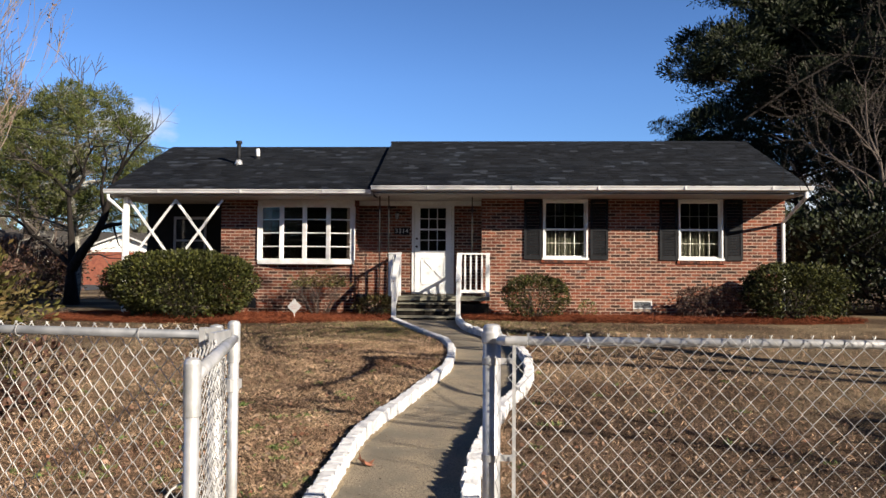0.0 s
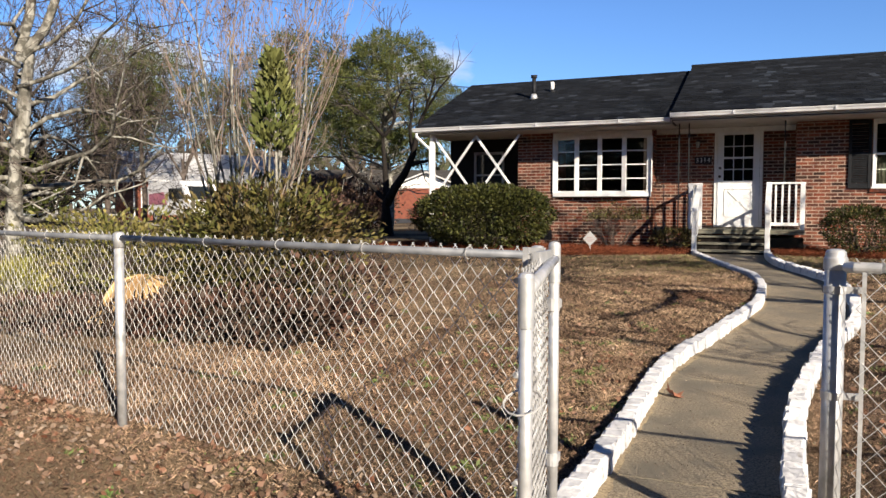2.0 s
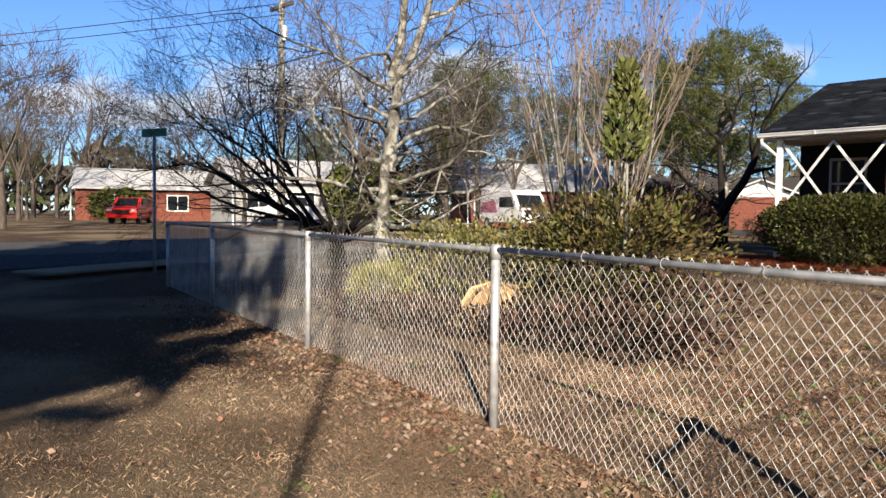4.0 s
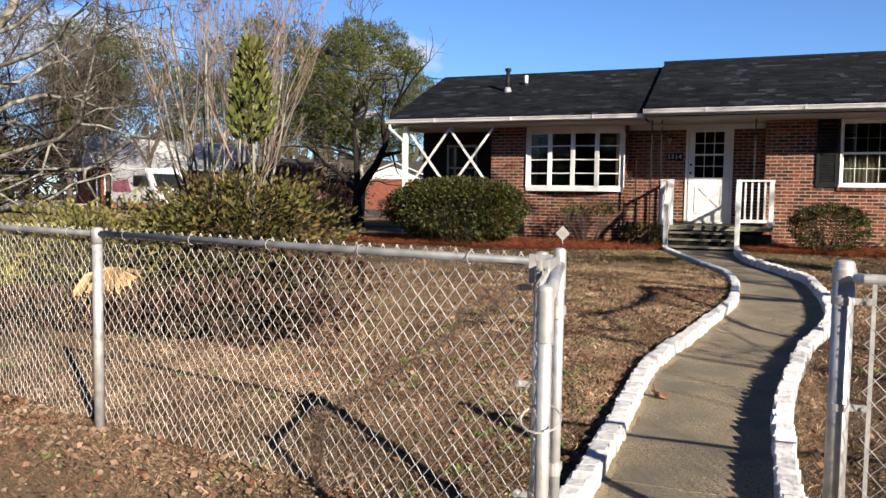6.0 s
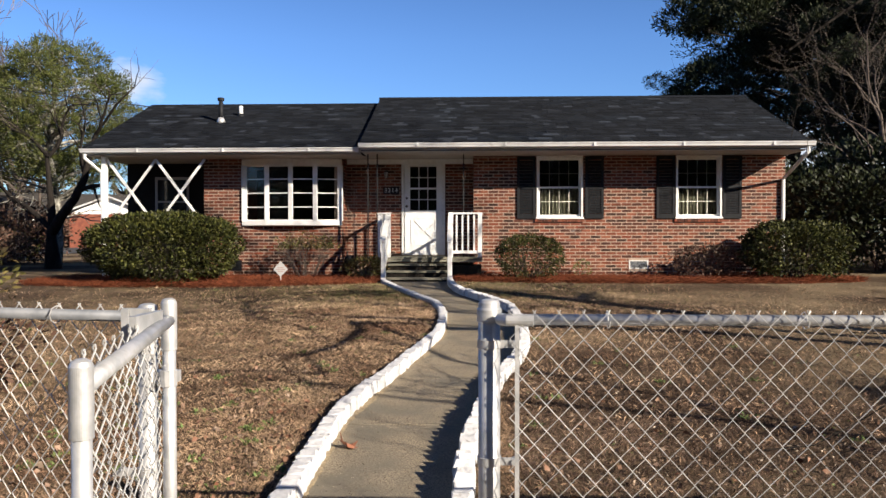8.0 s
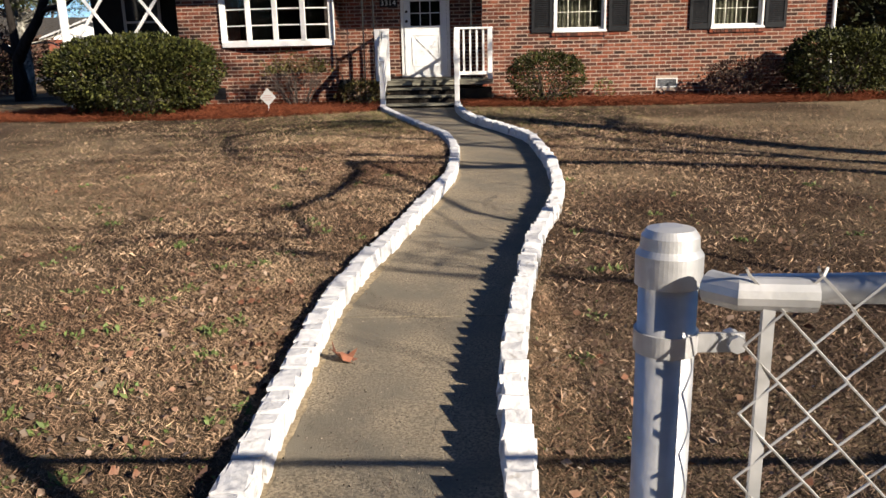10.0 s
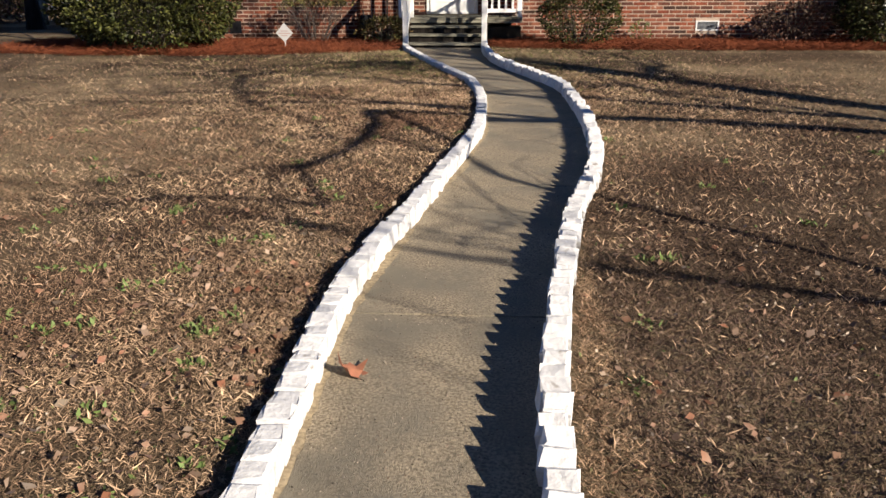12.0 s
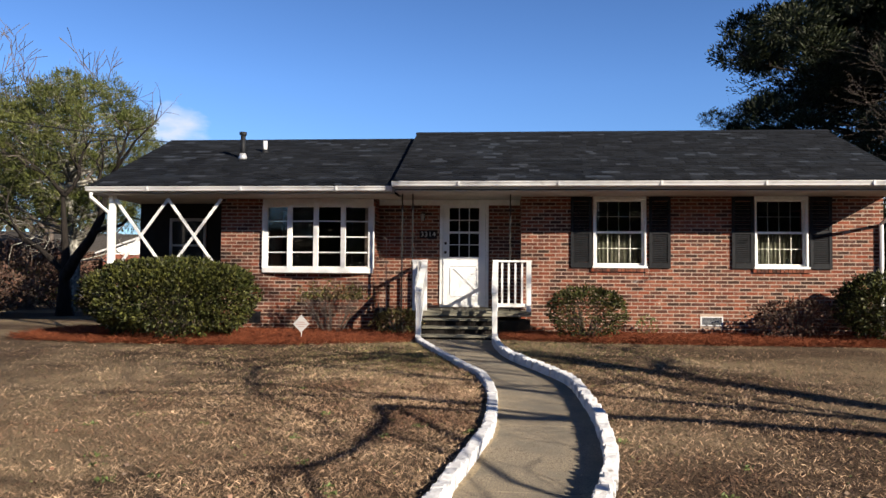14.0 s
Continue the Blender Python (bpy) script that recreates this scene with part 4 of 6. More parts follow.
def gate():
    a, b = Vector((-0.725, 2.285, 0)), Vector((-0.600, 1.60, 0))
    t = thing("gate", "open chain-link gate leaf, swung outward", "gate")
    for p, z, nm in ((a, 1.0, "hinge_stile"), (b, .958, "free_stile")):
        Geo().tube([p + Vector((0, 0, .05)), p + Vector((0, 0, z - .01))], .0165, 14).out(nm, GALV, t, smooth=True)
        Geo().tube([p + Vector((0, 0, z - .13)), p + Vector((0, 0, z - .129)), p + Vector((0, 0, z - .012)), p + Vector((0, 0, z - .004)), p + Vector((0, 0, z))], [.0168, .0195, .0195, .016, .008], 36).out("corner_sleeve", GALV, t)
    for za, z in ((.945, .91), (.09, .06)):
        Geo().tube([a + Vector((0, 0, za)), b + Vector((0, 0, z))], .0165, 12).out("gate_rail", GALV, t, smooth=True)
    chain_link("mesh_wire", (a.x - .02, a.y), (b.x - .02, b.y), .06, .955, t)
    for z in (.80, .30):
        g = Geo().box(-.80, 2.285, z - .014, -.71, 2.325, z + .014)
        g.tube([(-.728, 2.285, z - .02), (-.728, 2.285, z + .02)], .022, 12)
        g.out("hinge", GALV, t)
    m = pose(0, 0, 0)
    g = Geo()
    g.box(-.79, 2.16, .90, -.772, 2.18, .985).box(-.722, 2.05, .93, -.706, 2.20, .978).box(-.771, 2.163, .968, -.723, 2.178, .985)
    g.out("fork_latch", GALV, t)
    Geo().tube([(b.x + .045 * math.cos(q), b.y - .02 + .045 * math.sin(q), .66 + .02 * math.sin(q)) for q in np.linspace(0, 6.1, 14)], .0025, 5).out("latch_chain", WIRE, t)


gate()

# ---- plants ----
def grow(g, rnd, p, d, length, r, level, depth, tips, droop=0.0, least=0.0022, split=(2, 4), wander=0.25, ratio=0.62, angle=(25, 60), geos=None, up=0.1, rr=0.6):
    """One limb with its side limbs; g collects the thick ones, geos["twig"] the thin ones."""
    n = 5 if level < depth - 1 else 3
    pts, rad, q, e = [p.copy()], [r], p.copy(), d.normalized()
    for i in range(n):
        e = (e + Vector((rnd.uniform(-1, 1), rnd.uniform(-1, 1), rnd.uniform(-1, 1))) * (wander if depth else wander * .25) + Vector((0, 0, up - droop * level))).normalized()
        q = q + e * (length / n)
        pts.append(q.copy())
        rad.append(max(r * (1 - 0.62 * (i + 1) / n), least))
    (g if r > geos["thin"] else geos["twig"]).tube(pts, rad, geos["sides"] if r > geos["thin"] else 3, caps=False)
    tips.append((pts[-1], e.copy(), level))
    if level >= depth:
        return
    k = rnd.randint(*split) + (1 if level == 0 else 0)
    for j in range(k):
        u = rnd.uniform(0.35, 1.0) if j else 1.0
        i = min(int(u * n), n - 1)
        a = pts[i].lerp(pts[i + 1], u * n - i)
        f = (pts[i + 1] - pts[i]).normalized()
        side = f.cross(Vector((rnd.uniform(-1, 1), rnd.uniform(-1, 1), rnd.uniform(-1, 1)))).normalized()
        t = radians(rnd.uniform(*angle))
        grow(g, rnd, a, f * math.cos(t) + side * math.sin(t), length * ratio * rnd.uniform(.75, 1.2), rad[i] * rr * (1 if j else 1.2), level + 1, depth, tips, droop, least, split, wander, ratio, angle, geos, up, rr)


def bare_tree(name, label, at, stems, bark, twig, seed, thin=0.012, sides=7, group="", **kw):
    rnd = random.Random(seed)
    t = thing(name, label, "tree", at, group)
    g, w, tips = Geo(), Geo(), []
    geos = {"twig": w, "thin": thin, "sides": sides}
    for p, d, L, r, dep in stems:
        grow(g, rnd, Vector(p), Vector(d), L, r, 0, dep, tips, geos=geos, **kw)
    g.out("trunk", bark, t, smooth=True)
    w.out("brushwood", twig, t, kind="stuff")
    return t, tips


def leafy(tips, n, spread, rnd, minlevel=2, only=None):
    pts, dirs = [], []
    use = [q for q in tips if (q[2] >= minlevel if only is None else q[2] in only)]
    for p, d, l in use:
        for _ in range(n):
            o = Vector((rnd.gauss(0, 1), rnd.gauss(0, 1), rnd.gauss(0, .6))) * spread
            pts.append(tuple(p + o))
            dirs.append(tuple(o.normalized() * .7 + d * .5 + Vector((0, 0, .3))))
    return pts, dirs


def pine(name, label, at, height, seed, trunk, needles, first=0.35, wide=0.28, nper=16, sz=0.16, spread=0.22, lean=(0, 0), limbs=26, group="", only=None, aspect=.16):
    rnd = random.Random(seed)
    t = thing(name, label, "tree", at, group)
    g, w, tips = Geo(), Geo(), []
    geos = {"twig": w, "thin": 0.014, "sides": 6}
    pts = [Vector((lean[0] * z * z + .12 * math.sin(z * 5), lean[1] * z * z + .1 * math.cos(z * 4), z * height)) for z in np.linspace(0, 1, 9)]
    g.tube(pts, list(np.linspace(height * .019, height * .003, 9)), 9)
    for i in range(limbs):
        u = first + (1 - first) * (i + rnd.random()) / limbs
        p = pts[min(int(u * 8), 7)].lerp(pts[min(int(u * 8) + 1, 8)], u * 8 % 1)
        a = rnd.uniform(0, 6.28)
        L = height * wide * (1.15 - .75 * ((u - first) / (1 - first)) ** 1.6) * rnd.uniform(.6, 1.15)
        grow(g, rnd, p, Vector((math.cos(a), math.sin(a), rnd.uniform(.0, .55))), L, height * .006 * (1.2 - u), 1, 3, tips, split=(3, 5), wander=.28, ratio=.5, angle=(25, 65), geos=geos, up=.05)
    g.out("trunk", trunk, t, smooth=True)
    w.out("brushwood", trunk, t, kind="stuff")
    P, D = leafy(tips, nper, spread, rnd, 2, only)
    leaves("crown", P, D, sz, needles, t, "", "stuff", seed, aspect=aspect, spread=.9)
    return t


def clump_pine(name, label, at, seed, trunk, needles, base, centre, size, clumps=70, puff=.45, nper=260, sz=.11, r=.12, group="", shell=.55, aspect=.16, bare=18, cone=0.0):
    """A pine whose crown is made of flattened clumps of needles round an ellipsoid, on bare limbs."""
    rnd = random.Random(seed)
    rng = np.random.default_rng(seed)
    t = thing(name, label, "tree", at, group)
    g, w = Geo(), Geo()
    C, S = Vector(centre), Vector(size)
    top = Vector((C.x, C.y, C.z + S.z * .9))
    stem = [Vector((0, 0, 0)).lerp(top, u) + Vector((.12 * math.sin(u * 7 + seed), .1 * math.cos(u * 6), 0)) * min(1, 3 * u) for u in np.linspace(0, 1, 10)]
    g.tube(stem, list(np.linspace(r, r * .22, 10)), 9)
    P, D = [], []
    for i in range(clumps):
        c = 1 - 2 * (i + .5) / clumps * .93
        a = i * 2.39996 + rnd.uniform(-.4, .4)
        q = math.sqrt(1 - c * c)
        f = rnd.uniform(shell, 1.0)
        wid = 1 - cone * max(0, c)
        p = C + Vector((S.x * q * math.cos(a) * f * wid, S.y * q * math.sin(a) * f * wid, S.z * c * f))
        h = max(base, p.z - rnd.uniform(.15, .45) * (p.xy - C.xy).length - .1)
        u = min(max(h / top.z, 0), .98)
        k = min(int(u * 9), 8)
        o = stem[k].lerp(stem[k + 1], u * 9 - k)
        pts = [o]
        for v in (.25, .5, .75, 1):
            pts.append(o.lerp(p, v) + Vector((rnd.uniform(-1, 1), rnd.uniform(-1, 1), rnd.uniform(-.6, .6))) * .06 * (p - o).length * (1 if v < 1 else .2))
        g.tube(pts, [r * .30, r * .24, r * .18, r * .12, r * .07], 5, caps=False)
        for _ in range(6):
            e = Vector((rnd.gauss(0, 1), rnd.gauss(0, 1), rnd.gauss(.2, .5))).normalized() * puff * rnd.uniform(.5, 1.1)
            b = pts[rnd.choice((3, 4, 4))]
            w.tube([b, b + e * .5 + Vector((0, 0, .04)), b + e], [r * .07, r * .05, r * .03], 3, caps=False)
        m = int(nper * rnd.uniform(.5, 1.4))
        v = rng.normal(0, 1, (m, 3))
        v /= np.linalg.norm(v, axis=1)[:, None]
        rad = rng.uniform(.55, 1.0, m) * puff * rnd.uniform(.75, 1.3)
        lump = 1 + .35 * np.sin(v[:, 0] * 5 + seed + i) * np.cos(v[:, 1] * 4 + i)
        P.append(np.array(p)[None] + v * (rad * lump)[:, None] * np.array([1, 1, .62]))
        D.append(v + np.array([0, 0, .5]))
    for i in range(bare):
        k = rnd.randint(2, 5)
        a = rnd.uniform(0, 6.28)
        grow(g, rnd, stem[k], Vector((math.cos(a), math.sin(a), rnd.uniform(-.1, .5))), S.x * .7, r * .16, 1, 3, [], split=(2, 4), wander=.35, ratio=.6, geos={"twig": w, "thin": .012, "sides": 5}, up=0)
    g.out("trunk", trunk, t, smooth=True)
    w.out("brushwood", trunk, t, kind="stuff")
    leaves("crown", np.concatenate(P), np.concatenate(D), sz, needles, t, "", "stuff", seed, aspect=aspect, spread=.8)
    return t


def shrub(name, label, at, size, n, leaf, seed, lsz=.05, rough=.16, stems=18, bark=BARK_M, inner=True, category="shrub", group="", aspect=.5, flat=0.6):
    """A clipped or loose shrub: stems, and leaves in a lumpy shell with gaps."""
    rnd = random.Random(seed)
    rng = np.random.default_rng(seed)
    t = thing(name, label, category, at, group)
    sx, sy, sz = size
    g = Geo()
    for i in range(stems):
        a = rnd.uniform(0, 6.28)
        u = rnd.uniform(.3, .95)
        top = Vector((sx * u * math.cos(a) * .9, sy * u * math.sin(a) * .9, sz * (1 - .45 * u) * rnd.uniform(.8, 1.0)))
        g.tube([(rnd.uniform(-.12, .12) * sx, rnd.uniform(-.12, .12) * sy, -.03), tuple(top * .5 + Vector((rnd.uniform(-.05, .05), rnd.uniform(-.05, .05), 0))), tuple(top)], [.014, .009, .004], 4, caps=False)
    g.out("stem_tangle", bark, t, kind="stuff")
    th = rng.uniform(0, 2 * np.pi, n)
    c = rng.uniform(-.8, 1, n)
    s = np.sqrt(1 - c * c)
    d = np.stack([s * np.cos(th), s * np.sin(th), c], 1)
    lump = np.array([noise.noise(Vector(q) * 2.6 + Vector((seed, 0, 0))) + .6 * noise.noise(Vector(q) * 6.5) for q in d.tolist()])
    r = (1 + rough * lump) * np.where(rng.random(n) < .72, rng.uniform(.9, 1.03, n), rng.uniform(.45, .92, n))
    p = d * r[:, None]
    sh = np.sign(p) * np.abs(p) ** .94
    P = np.stack([sh[:, 0] * sx, sh[:, 1] * sy, sz * flat + sh[:, 2] * sz * np.where(sh[:, 2] > 0, 1 - flat, flat)], 1)
    P[:, 2] = np.maximum(P[:, 2], .04)
    leaves("leaves", P, d + np.array([0, 0, .25]), lsz, leaf, t, "", "stuff", seed, aspect=aspect)
    return t


def gz(x, y, dz=0.0):
    return (x, y, ground_z(x, y) + dz)


shrub("hedge", "large rounded dark green evergreen bush beside the brick house", gz(-5.62, 14.55, -.02), (1.36, .95, 1.34), 26000, HEDGE, 11, .062, .14, 40)
shrub("boxwood", "small rounded green bush with bare stems below, against the brick", gz(1.19, 15.35, -.02), (.62, .45, .92), 7000, HEDGE, 12, .045, .22, 26, flat=.62)
shrub("hedge", "large dark green bush at the house corner", gz(6.35, 15.55, -.02), (.98, .75, 1.18), 13000, HEDGE, 13, .06, .25, 30)
shrub("shrub", "thin brownish shrub with sparse reddish leaves", gz(4.75, 15.8, -.02), (.72, .40, .72), 2600, REDLEAF, 14, .05, .35, 30)
shrub("shrub", "low dark shrub beside the stoop", gz(-2.05, 15.85, -.02), (.42, .32, .48), 1800, MIXLEAF, 15, .05, .3, 20)
shrub("shrub", "tiny green seedling shrub against the brick", gz(2.35, 16.3, 0), (.17, .12, .36), 180, MAGNOLIA, 16, .05, .3, 6)
t, tips = bare_tree("shrub", "bare twiggy grey shrub with a few leaves on top", gz(-3.25, 15.95), [((rx * .1, ry * .1, 0), (rx * .9, ry * .6, 1.0), .5, .008, 2) for rx, ry in [(math.cos(a * .9), math.sin(a * 1.3)) for a in range(26)]], TWIG, TWIG, 5, thin=.0075, sides=4, ratio=.55, angle=(12, 35), wander=.15)
t["category"] = "shrub"
P, D = leafy(tips, 5, .06, random.Random(3), 1)
P, D = zip(*[(p, d) for p, d in zip(P, D) if p[2] > .62])
leaves("leaves", P, D, .055, MIXLEAF, t, kind="stuff", seed=5)

# the clump inside the fence
shrub("shrub", "loose bronze and green evergreen shrub with long leaves", gz(-4.45, 5.75, -.02), (.80, .62, 1.22), 7500, MIXLEAF, 21, .072, .75, 46, flat=.55, aspect=.36)
shrub("shrub", "olive green leafy shrub inside the fence", gz(-6.35, 5.75, -.02), (.92, .6, 1.0), 4200, OLIVE, 22, .06, .7, 44, flat=.5)
shrub("shrub", "olive brown leafy shrub inside the fence", gz(-5.55, 6.7, -.02), (.7, .6, 1.05), 2600, MAGNOLIA, 23, .075, .4, 40, flat=.5)
shrub("grass_tuft", "bright yellow-green tuft of long grass", gz(-6.95, 5.05, -.02), (.30, .26, .50), 1500, YGREEN, 24, .16, .3, 5, aspect=.06, category="ornamental grass")
shrub("ground_cover", "low red and brown nandina leaves along the fence", gz(-5.9, 4.75, -.02), (1.5, .40, .26), 2600, REDLEAF, 25, .07, .5, 30, category="ground cover")
shrub("ground_cover", "low tangle of reddish brown stems and leaves", gz(-4.1, 5.0, -.02), (.95, .45, .38), 3000, REDLEAF, 26, .065, .6, 50, category="ground cover")
shrub("shrub", "grey-brown tangle of bare stems at the shrub's foot", gz(-3.6, 5.6, -.02), (.55, .5, .6), 900, REDLEAF, 27, .06, .5, 46, bark=TWIG)

rnd = random.Random(8)
t = thing("holly", "tall narrow green holly top standing over the shrubs", "tree", gz(-4.25, 5.65))
Geo().tube([(0, 0, 0), (.03, 0, 1.2), (0, .02, 2.38)], [.022, .014, .005], 6).out("trunk", BARK_G, t, smooth=True)
P, D = [], []
for i in range(1050):
    z = 1.55 + .87 * rnd.random() ** .9
    w = .20 * math.sin(min((2.5 - z) / .75, 1) * 1.57) * (1 if z > 1.6 else .6)
    a = rnd.uniform(0, 6.28)
    P.append((w * math.cos(a) * rnd.uniform(.3, 1), w * math.sin(a) * rnd.uniform(.3, 1), z))
    D.append((math.cos(a) * .6, math.sin(a) * .6, .9))
leaves("leaves", P, D, .085, MAGNOLIA, t, kind="stuff", seed=8, aspect=.42, spread=.5)

st = [((math.cos(a * 2.4) * .22, math.sin(a * 2.4) * .22, 0), (math.cos(a * 2.4) * (.18 + .16 * (a % 3)), math.sin(a * 2.4) * .3, 1.35), 2.3 + .25 * (a % 4), .022, 4) for a in range(17)]
t, tips = bare_tree("crape_myrtle", "tall fan of pale bare crape myrtle stems with fine reddish twigs", gz(-5.75, 7.3), st, BARK_G, TWIG_W, 31, thin=.012, sides=6, ratio=.50, angle=(10, 32), wander=.10, split=(2, 4), up=.12)
P, D = [], []
rnd = random.Random(4)
for p, d, l in tips:
    if l >= 3 and p.z > 2.6 and rnd.random() < .5:
        P.append(tuple(p))
        D.append(tuple(d))
leaves("seed_cluster", P, D, .05, DRYLEAF, t, kind="stuff", seed=3)

t = thing("dead_yucca", "cut dry yucca clump with drooping tan blades and a green sprout", "plant", gz(-5.28, 5.12))
g, rnd = Geo(), random.Random(6)
for i in range(90):
    a = rnd.uniform(0, 6.28)
    L = rnd.uniform(.34, .50)
    c, s = math.cos(a), math.sin(a)
    p = [(0.03 * c, .03 * s, .46), (L * .5 * c, L * .5 * s, .42 - .1 * rnd.random()), (L * c, L * s, .02 + .03 * rnd.random())]
    g.tube([Vector(q) for q in p], [.012, .014, .004], 3, caps=False)
g.out("blades", mat("dry_blade", (.48, .33, .17), (.36, .24, .12), scale=5, rough=.8, isl=.4), t)
g = Geo().mbox(pose(0, 0, 0, 0, 0, 20), .16, .15, .38, bev=.03, jit=.02).out("stump", BARK_D, t)

for x, y, s, lab in ((-4.95, 6.15, .55, "dark mossy rock under the shrubs"), (-5.05, 6.3, .42, "pale tan rock under the shrubs")):
    t = thing("rock", lab, "rock", gz(x, y))
    bm = bmesh.new()
    bmesh.ops.create_icosphere(bm, subdivisions=2, radius=s * .5)
    for v in bm.verts:
        v.co *= 1 + .3 * noise.noise(v.co * 3)
        v.co.z *= .6
    me = bpy.data.meshes.new("stone")
    bm.to_mesh(me)
    bm.free()
    link("stone", me, BARK_D if x > -5 else BARK_G, t)

# trees in the yard
bare_tree("birch_tree", "bare tree with mottled pale trunk and spreading lichen-grey limbs", gz(-8.95, 6.65, -.05),
          [((0, 0, 0), (.07, 0, 1), 1.8, .155, 0), ((.12, 0, 1.7), (.05, .02, 1), 1.5, .115, 0), ((.17, 0, 3.0), (.02, .02, 1), 2.4, .070, 3), ((.17, 0, 2.9), (.62, .1, 1), 2.5, .065, 3)] + [((.05 + .03 * k / 4, 0, .95 + k * .125), (math.cos(k * 2.4), math.sin(k * 2.4), .16 + .02 * k), 2.25 - .06 * (k % 5), .042 - .0009 * k, 3) for k in range(19)],
          BARK_G, TWIG, 41, thin=.012, ratio=.56, angle=(24, 70), wander=.42, split=(3, 5), up=.03, rr=.55, least=.0035)
# The shade on this tree is put into its near-black bark.
bare_tree("dark_tree", "low bare tree with several spreading stems, near-black bark holding its shade", gz(-12.1, 8.1, -.05),
          [((0, 0, 0), (.03, 0, 1), .85, .22, 0)] + [((math.cos(a) * .08, math.sin(a) * .08, .55), (math.cos(a) * 1.0, math.sin(a) * 1.0, z), L, .052, 4) for a, z, L in ((4.0, .75, 2.8), (4.2, 1.0, 2.7), (3.7, 1.2, 2.5), (4.5, .9, 2.4), (.9, .8, 2.3), (.6, 1.2, 2.2), (1.3, .7, 2.1), (2.4, 1.0, 2.1), (5.4, 1.0, 2.2), (4.1, 1.7, 2.4), (.9, 1.8, 2.1), (2.9, 1.5, 2.0), (3.9, .45, 2.4), (.8, .45, 2.0))],
          BARK_D, BARK_D, 42, thin=.010, ratio=.60, angle=(20, 50), wander=.22, split=(4, 5), up=.02, rr=.56)
# the pine group by the west side, a dark forked trunk in front
# Dark bark carries the shade that lies on this trunk.
bare_tree("oak_tree", "forked bare tree with pale upper limbs, trunk shade put into dark bark", gz(-11.2, 20.9, -.05),
          [((0, 0, 0), (.02, 0, 1), 1.25, .24, 0), ((0, 0, 1.05), (.80, -.3, .62), 3.0, .15, 3), ((0, 0, 1.1), (-.10, .1, 1), 2.2, .12, 0), ((-.2, .2, 3.1), (.55, .1, .8), 1.6, .06, 3), ((-.2, .2, 3.1), (-.7, .1, .7), 1.6, .06, 3), ((0, 0, 1.1), (-.9, .1, .62), 2.4, .085, 3)],
          BARK_D, TWIG, 43, thin=.014, ratio=.5, angle=(20, 60), wander=.34, up=.03)
clump_pine("pine_tree", "tall pine with a broad rounded yellow-green crown", gz(-12.35, 23.2, -.05), 51, BARK_G, NEEDLE, 1.9, (0, 0, 4.35), (2.45, 2.2, 2.35), clumps=88, puff=.50, nper=1050, sz=.10, r=.17, group="garden pines", shell=.74, aspect=.2, bare=8)
pd = clump_pine("pine_tree", "very tall dark pine behind the house", gz(13.2, 32.0, -.05), 52, BARK_D, NEEDLE_D, 4.0, (0, 0, 9.6), (5.4, 4.2, 6.4), clumps=104, puff=.98, nper=1300, sz=.18, r=.26, group="dark pines", shell=.3, cone=.3, aspect=.28, bare=5)
for x, y, s, a in ((8.7, 31.5, .50, 200), (16.6, 34.0, 1.2, 70), (19.5, 30.0, 1.1, 20), (14.6, 27.0, .7, 140)):
    copy_thing(pd, Matrix.Translation((x, y, .2)) @ pose(0, 0, 0, 0, 0, a) @ Matrix.Scale(s, 4))
rt, _ = bare_tree("bare_tree", "bare pale-limbed tree beside the house", gz(12.2, 22.5, -.05),
                  [((0, 0, 0), (-.05, 0, 1), 2.6, .13, 0), ((-.1, 0, 2.0), (-.25, 0, 1), 3.0, .10, 5), ((0, 0, 1.2), (.55, .1, 1), 3.2, .09, 5), ((0, 0, .8), (-.65, -.2, .95), 2.8, .07, 5)],
                  BARK_M, BARK_M, 44, thin=.012, ratio=.62, angle=(20, 55), wander=.2, up=.05, group="bare trees")
copy_thing(rt, Matrix.Translation((15.4, 25.5, .2)) @ pose(0, 0, 0, 0, 0, 90) @ Matrix.Scale(1.15, 4))
dk = shrub("evergreen_mass", "dark evergreen growth beyond the house corner", gz(10.2, 19.6, -.05), (2.3, 1.8, 2.5), 12000, NEEDLE_D, 61, .13, .3, 20, category="shrub")
for x, y, s in ((13.5, 18.2, 1.25), (9.0, 24.0, 1.15), (13.0, 23.5, 1.5)):
    copy_thing(dk, Matrix.Translation((x, y, .2)) @ pose(0, 0, 0, 0, 0, x * 50) @ Matrix.Scale(s, 4))

# unseen trees and a post behind the walker, added to shade the lawn
bare_tree("shade_tree", "large bare street tree with long spreading limbs", (9.8, 4.5, -.1),
          [((0, 0, 0), (0, 0, 1), 3.0, .28, 0), ((0, 0, 2.2), (-1.0, .10, .30), 5.4, .115, 4), ((0, 0, 2.5), (-1.0, .28, .30), 5.2, .10, 4), ((0, 0, 2.0), (-1.0, -.12, .34), 5.0, .09, 4), ((0, 0, 2.7), (-.8, .25, .6), 5.0, .10, 4), ((0, 0, 2.9), (-1.0, .05, .8), 5.4, .10, 4), ((0, 0, 2.9), (-.9, .45, 1.15), 5.4, .09, 4), ((0, 0, 2.7), (-.75, .1, 1.1), 5.6, .10, 4), ((0, 0, 2.9), (-1.0, .05, .62), 5.6, .10, 4)],
          BARK_D, BARK_D, 71, thin=.018, ratio=.62, angle=(28, 75), wander=.46, up=.03, split=(3, 4), rr=.66, least=.004)
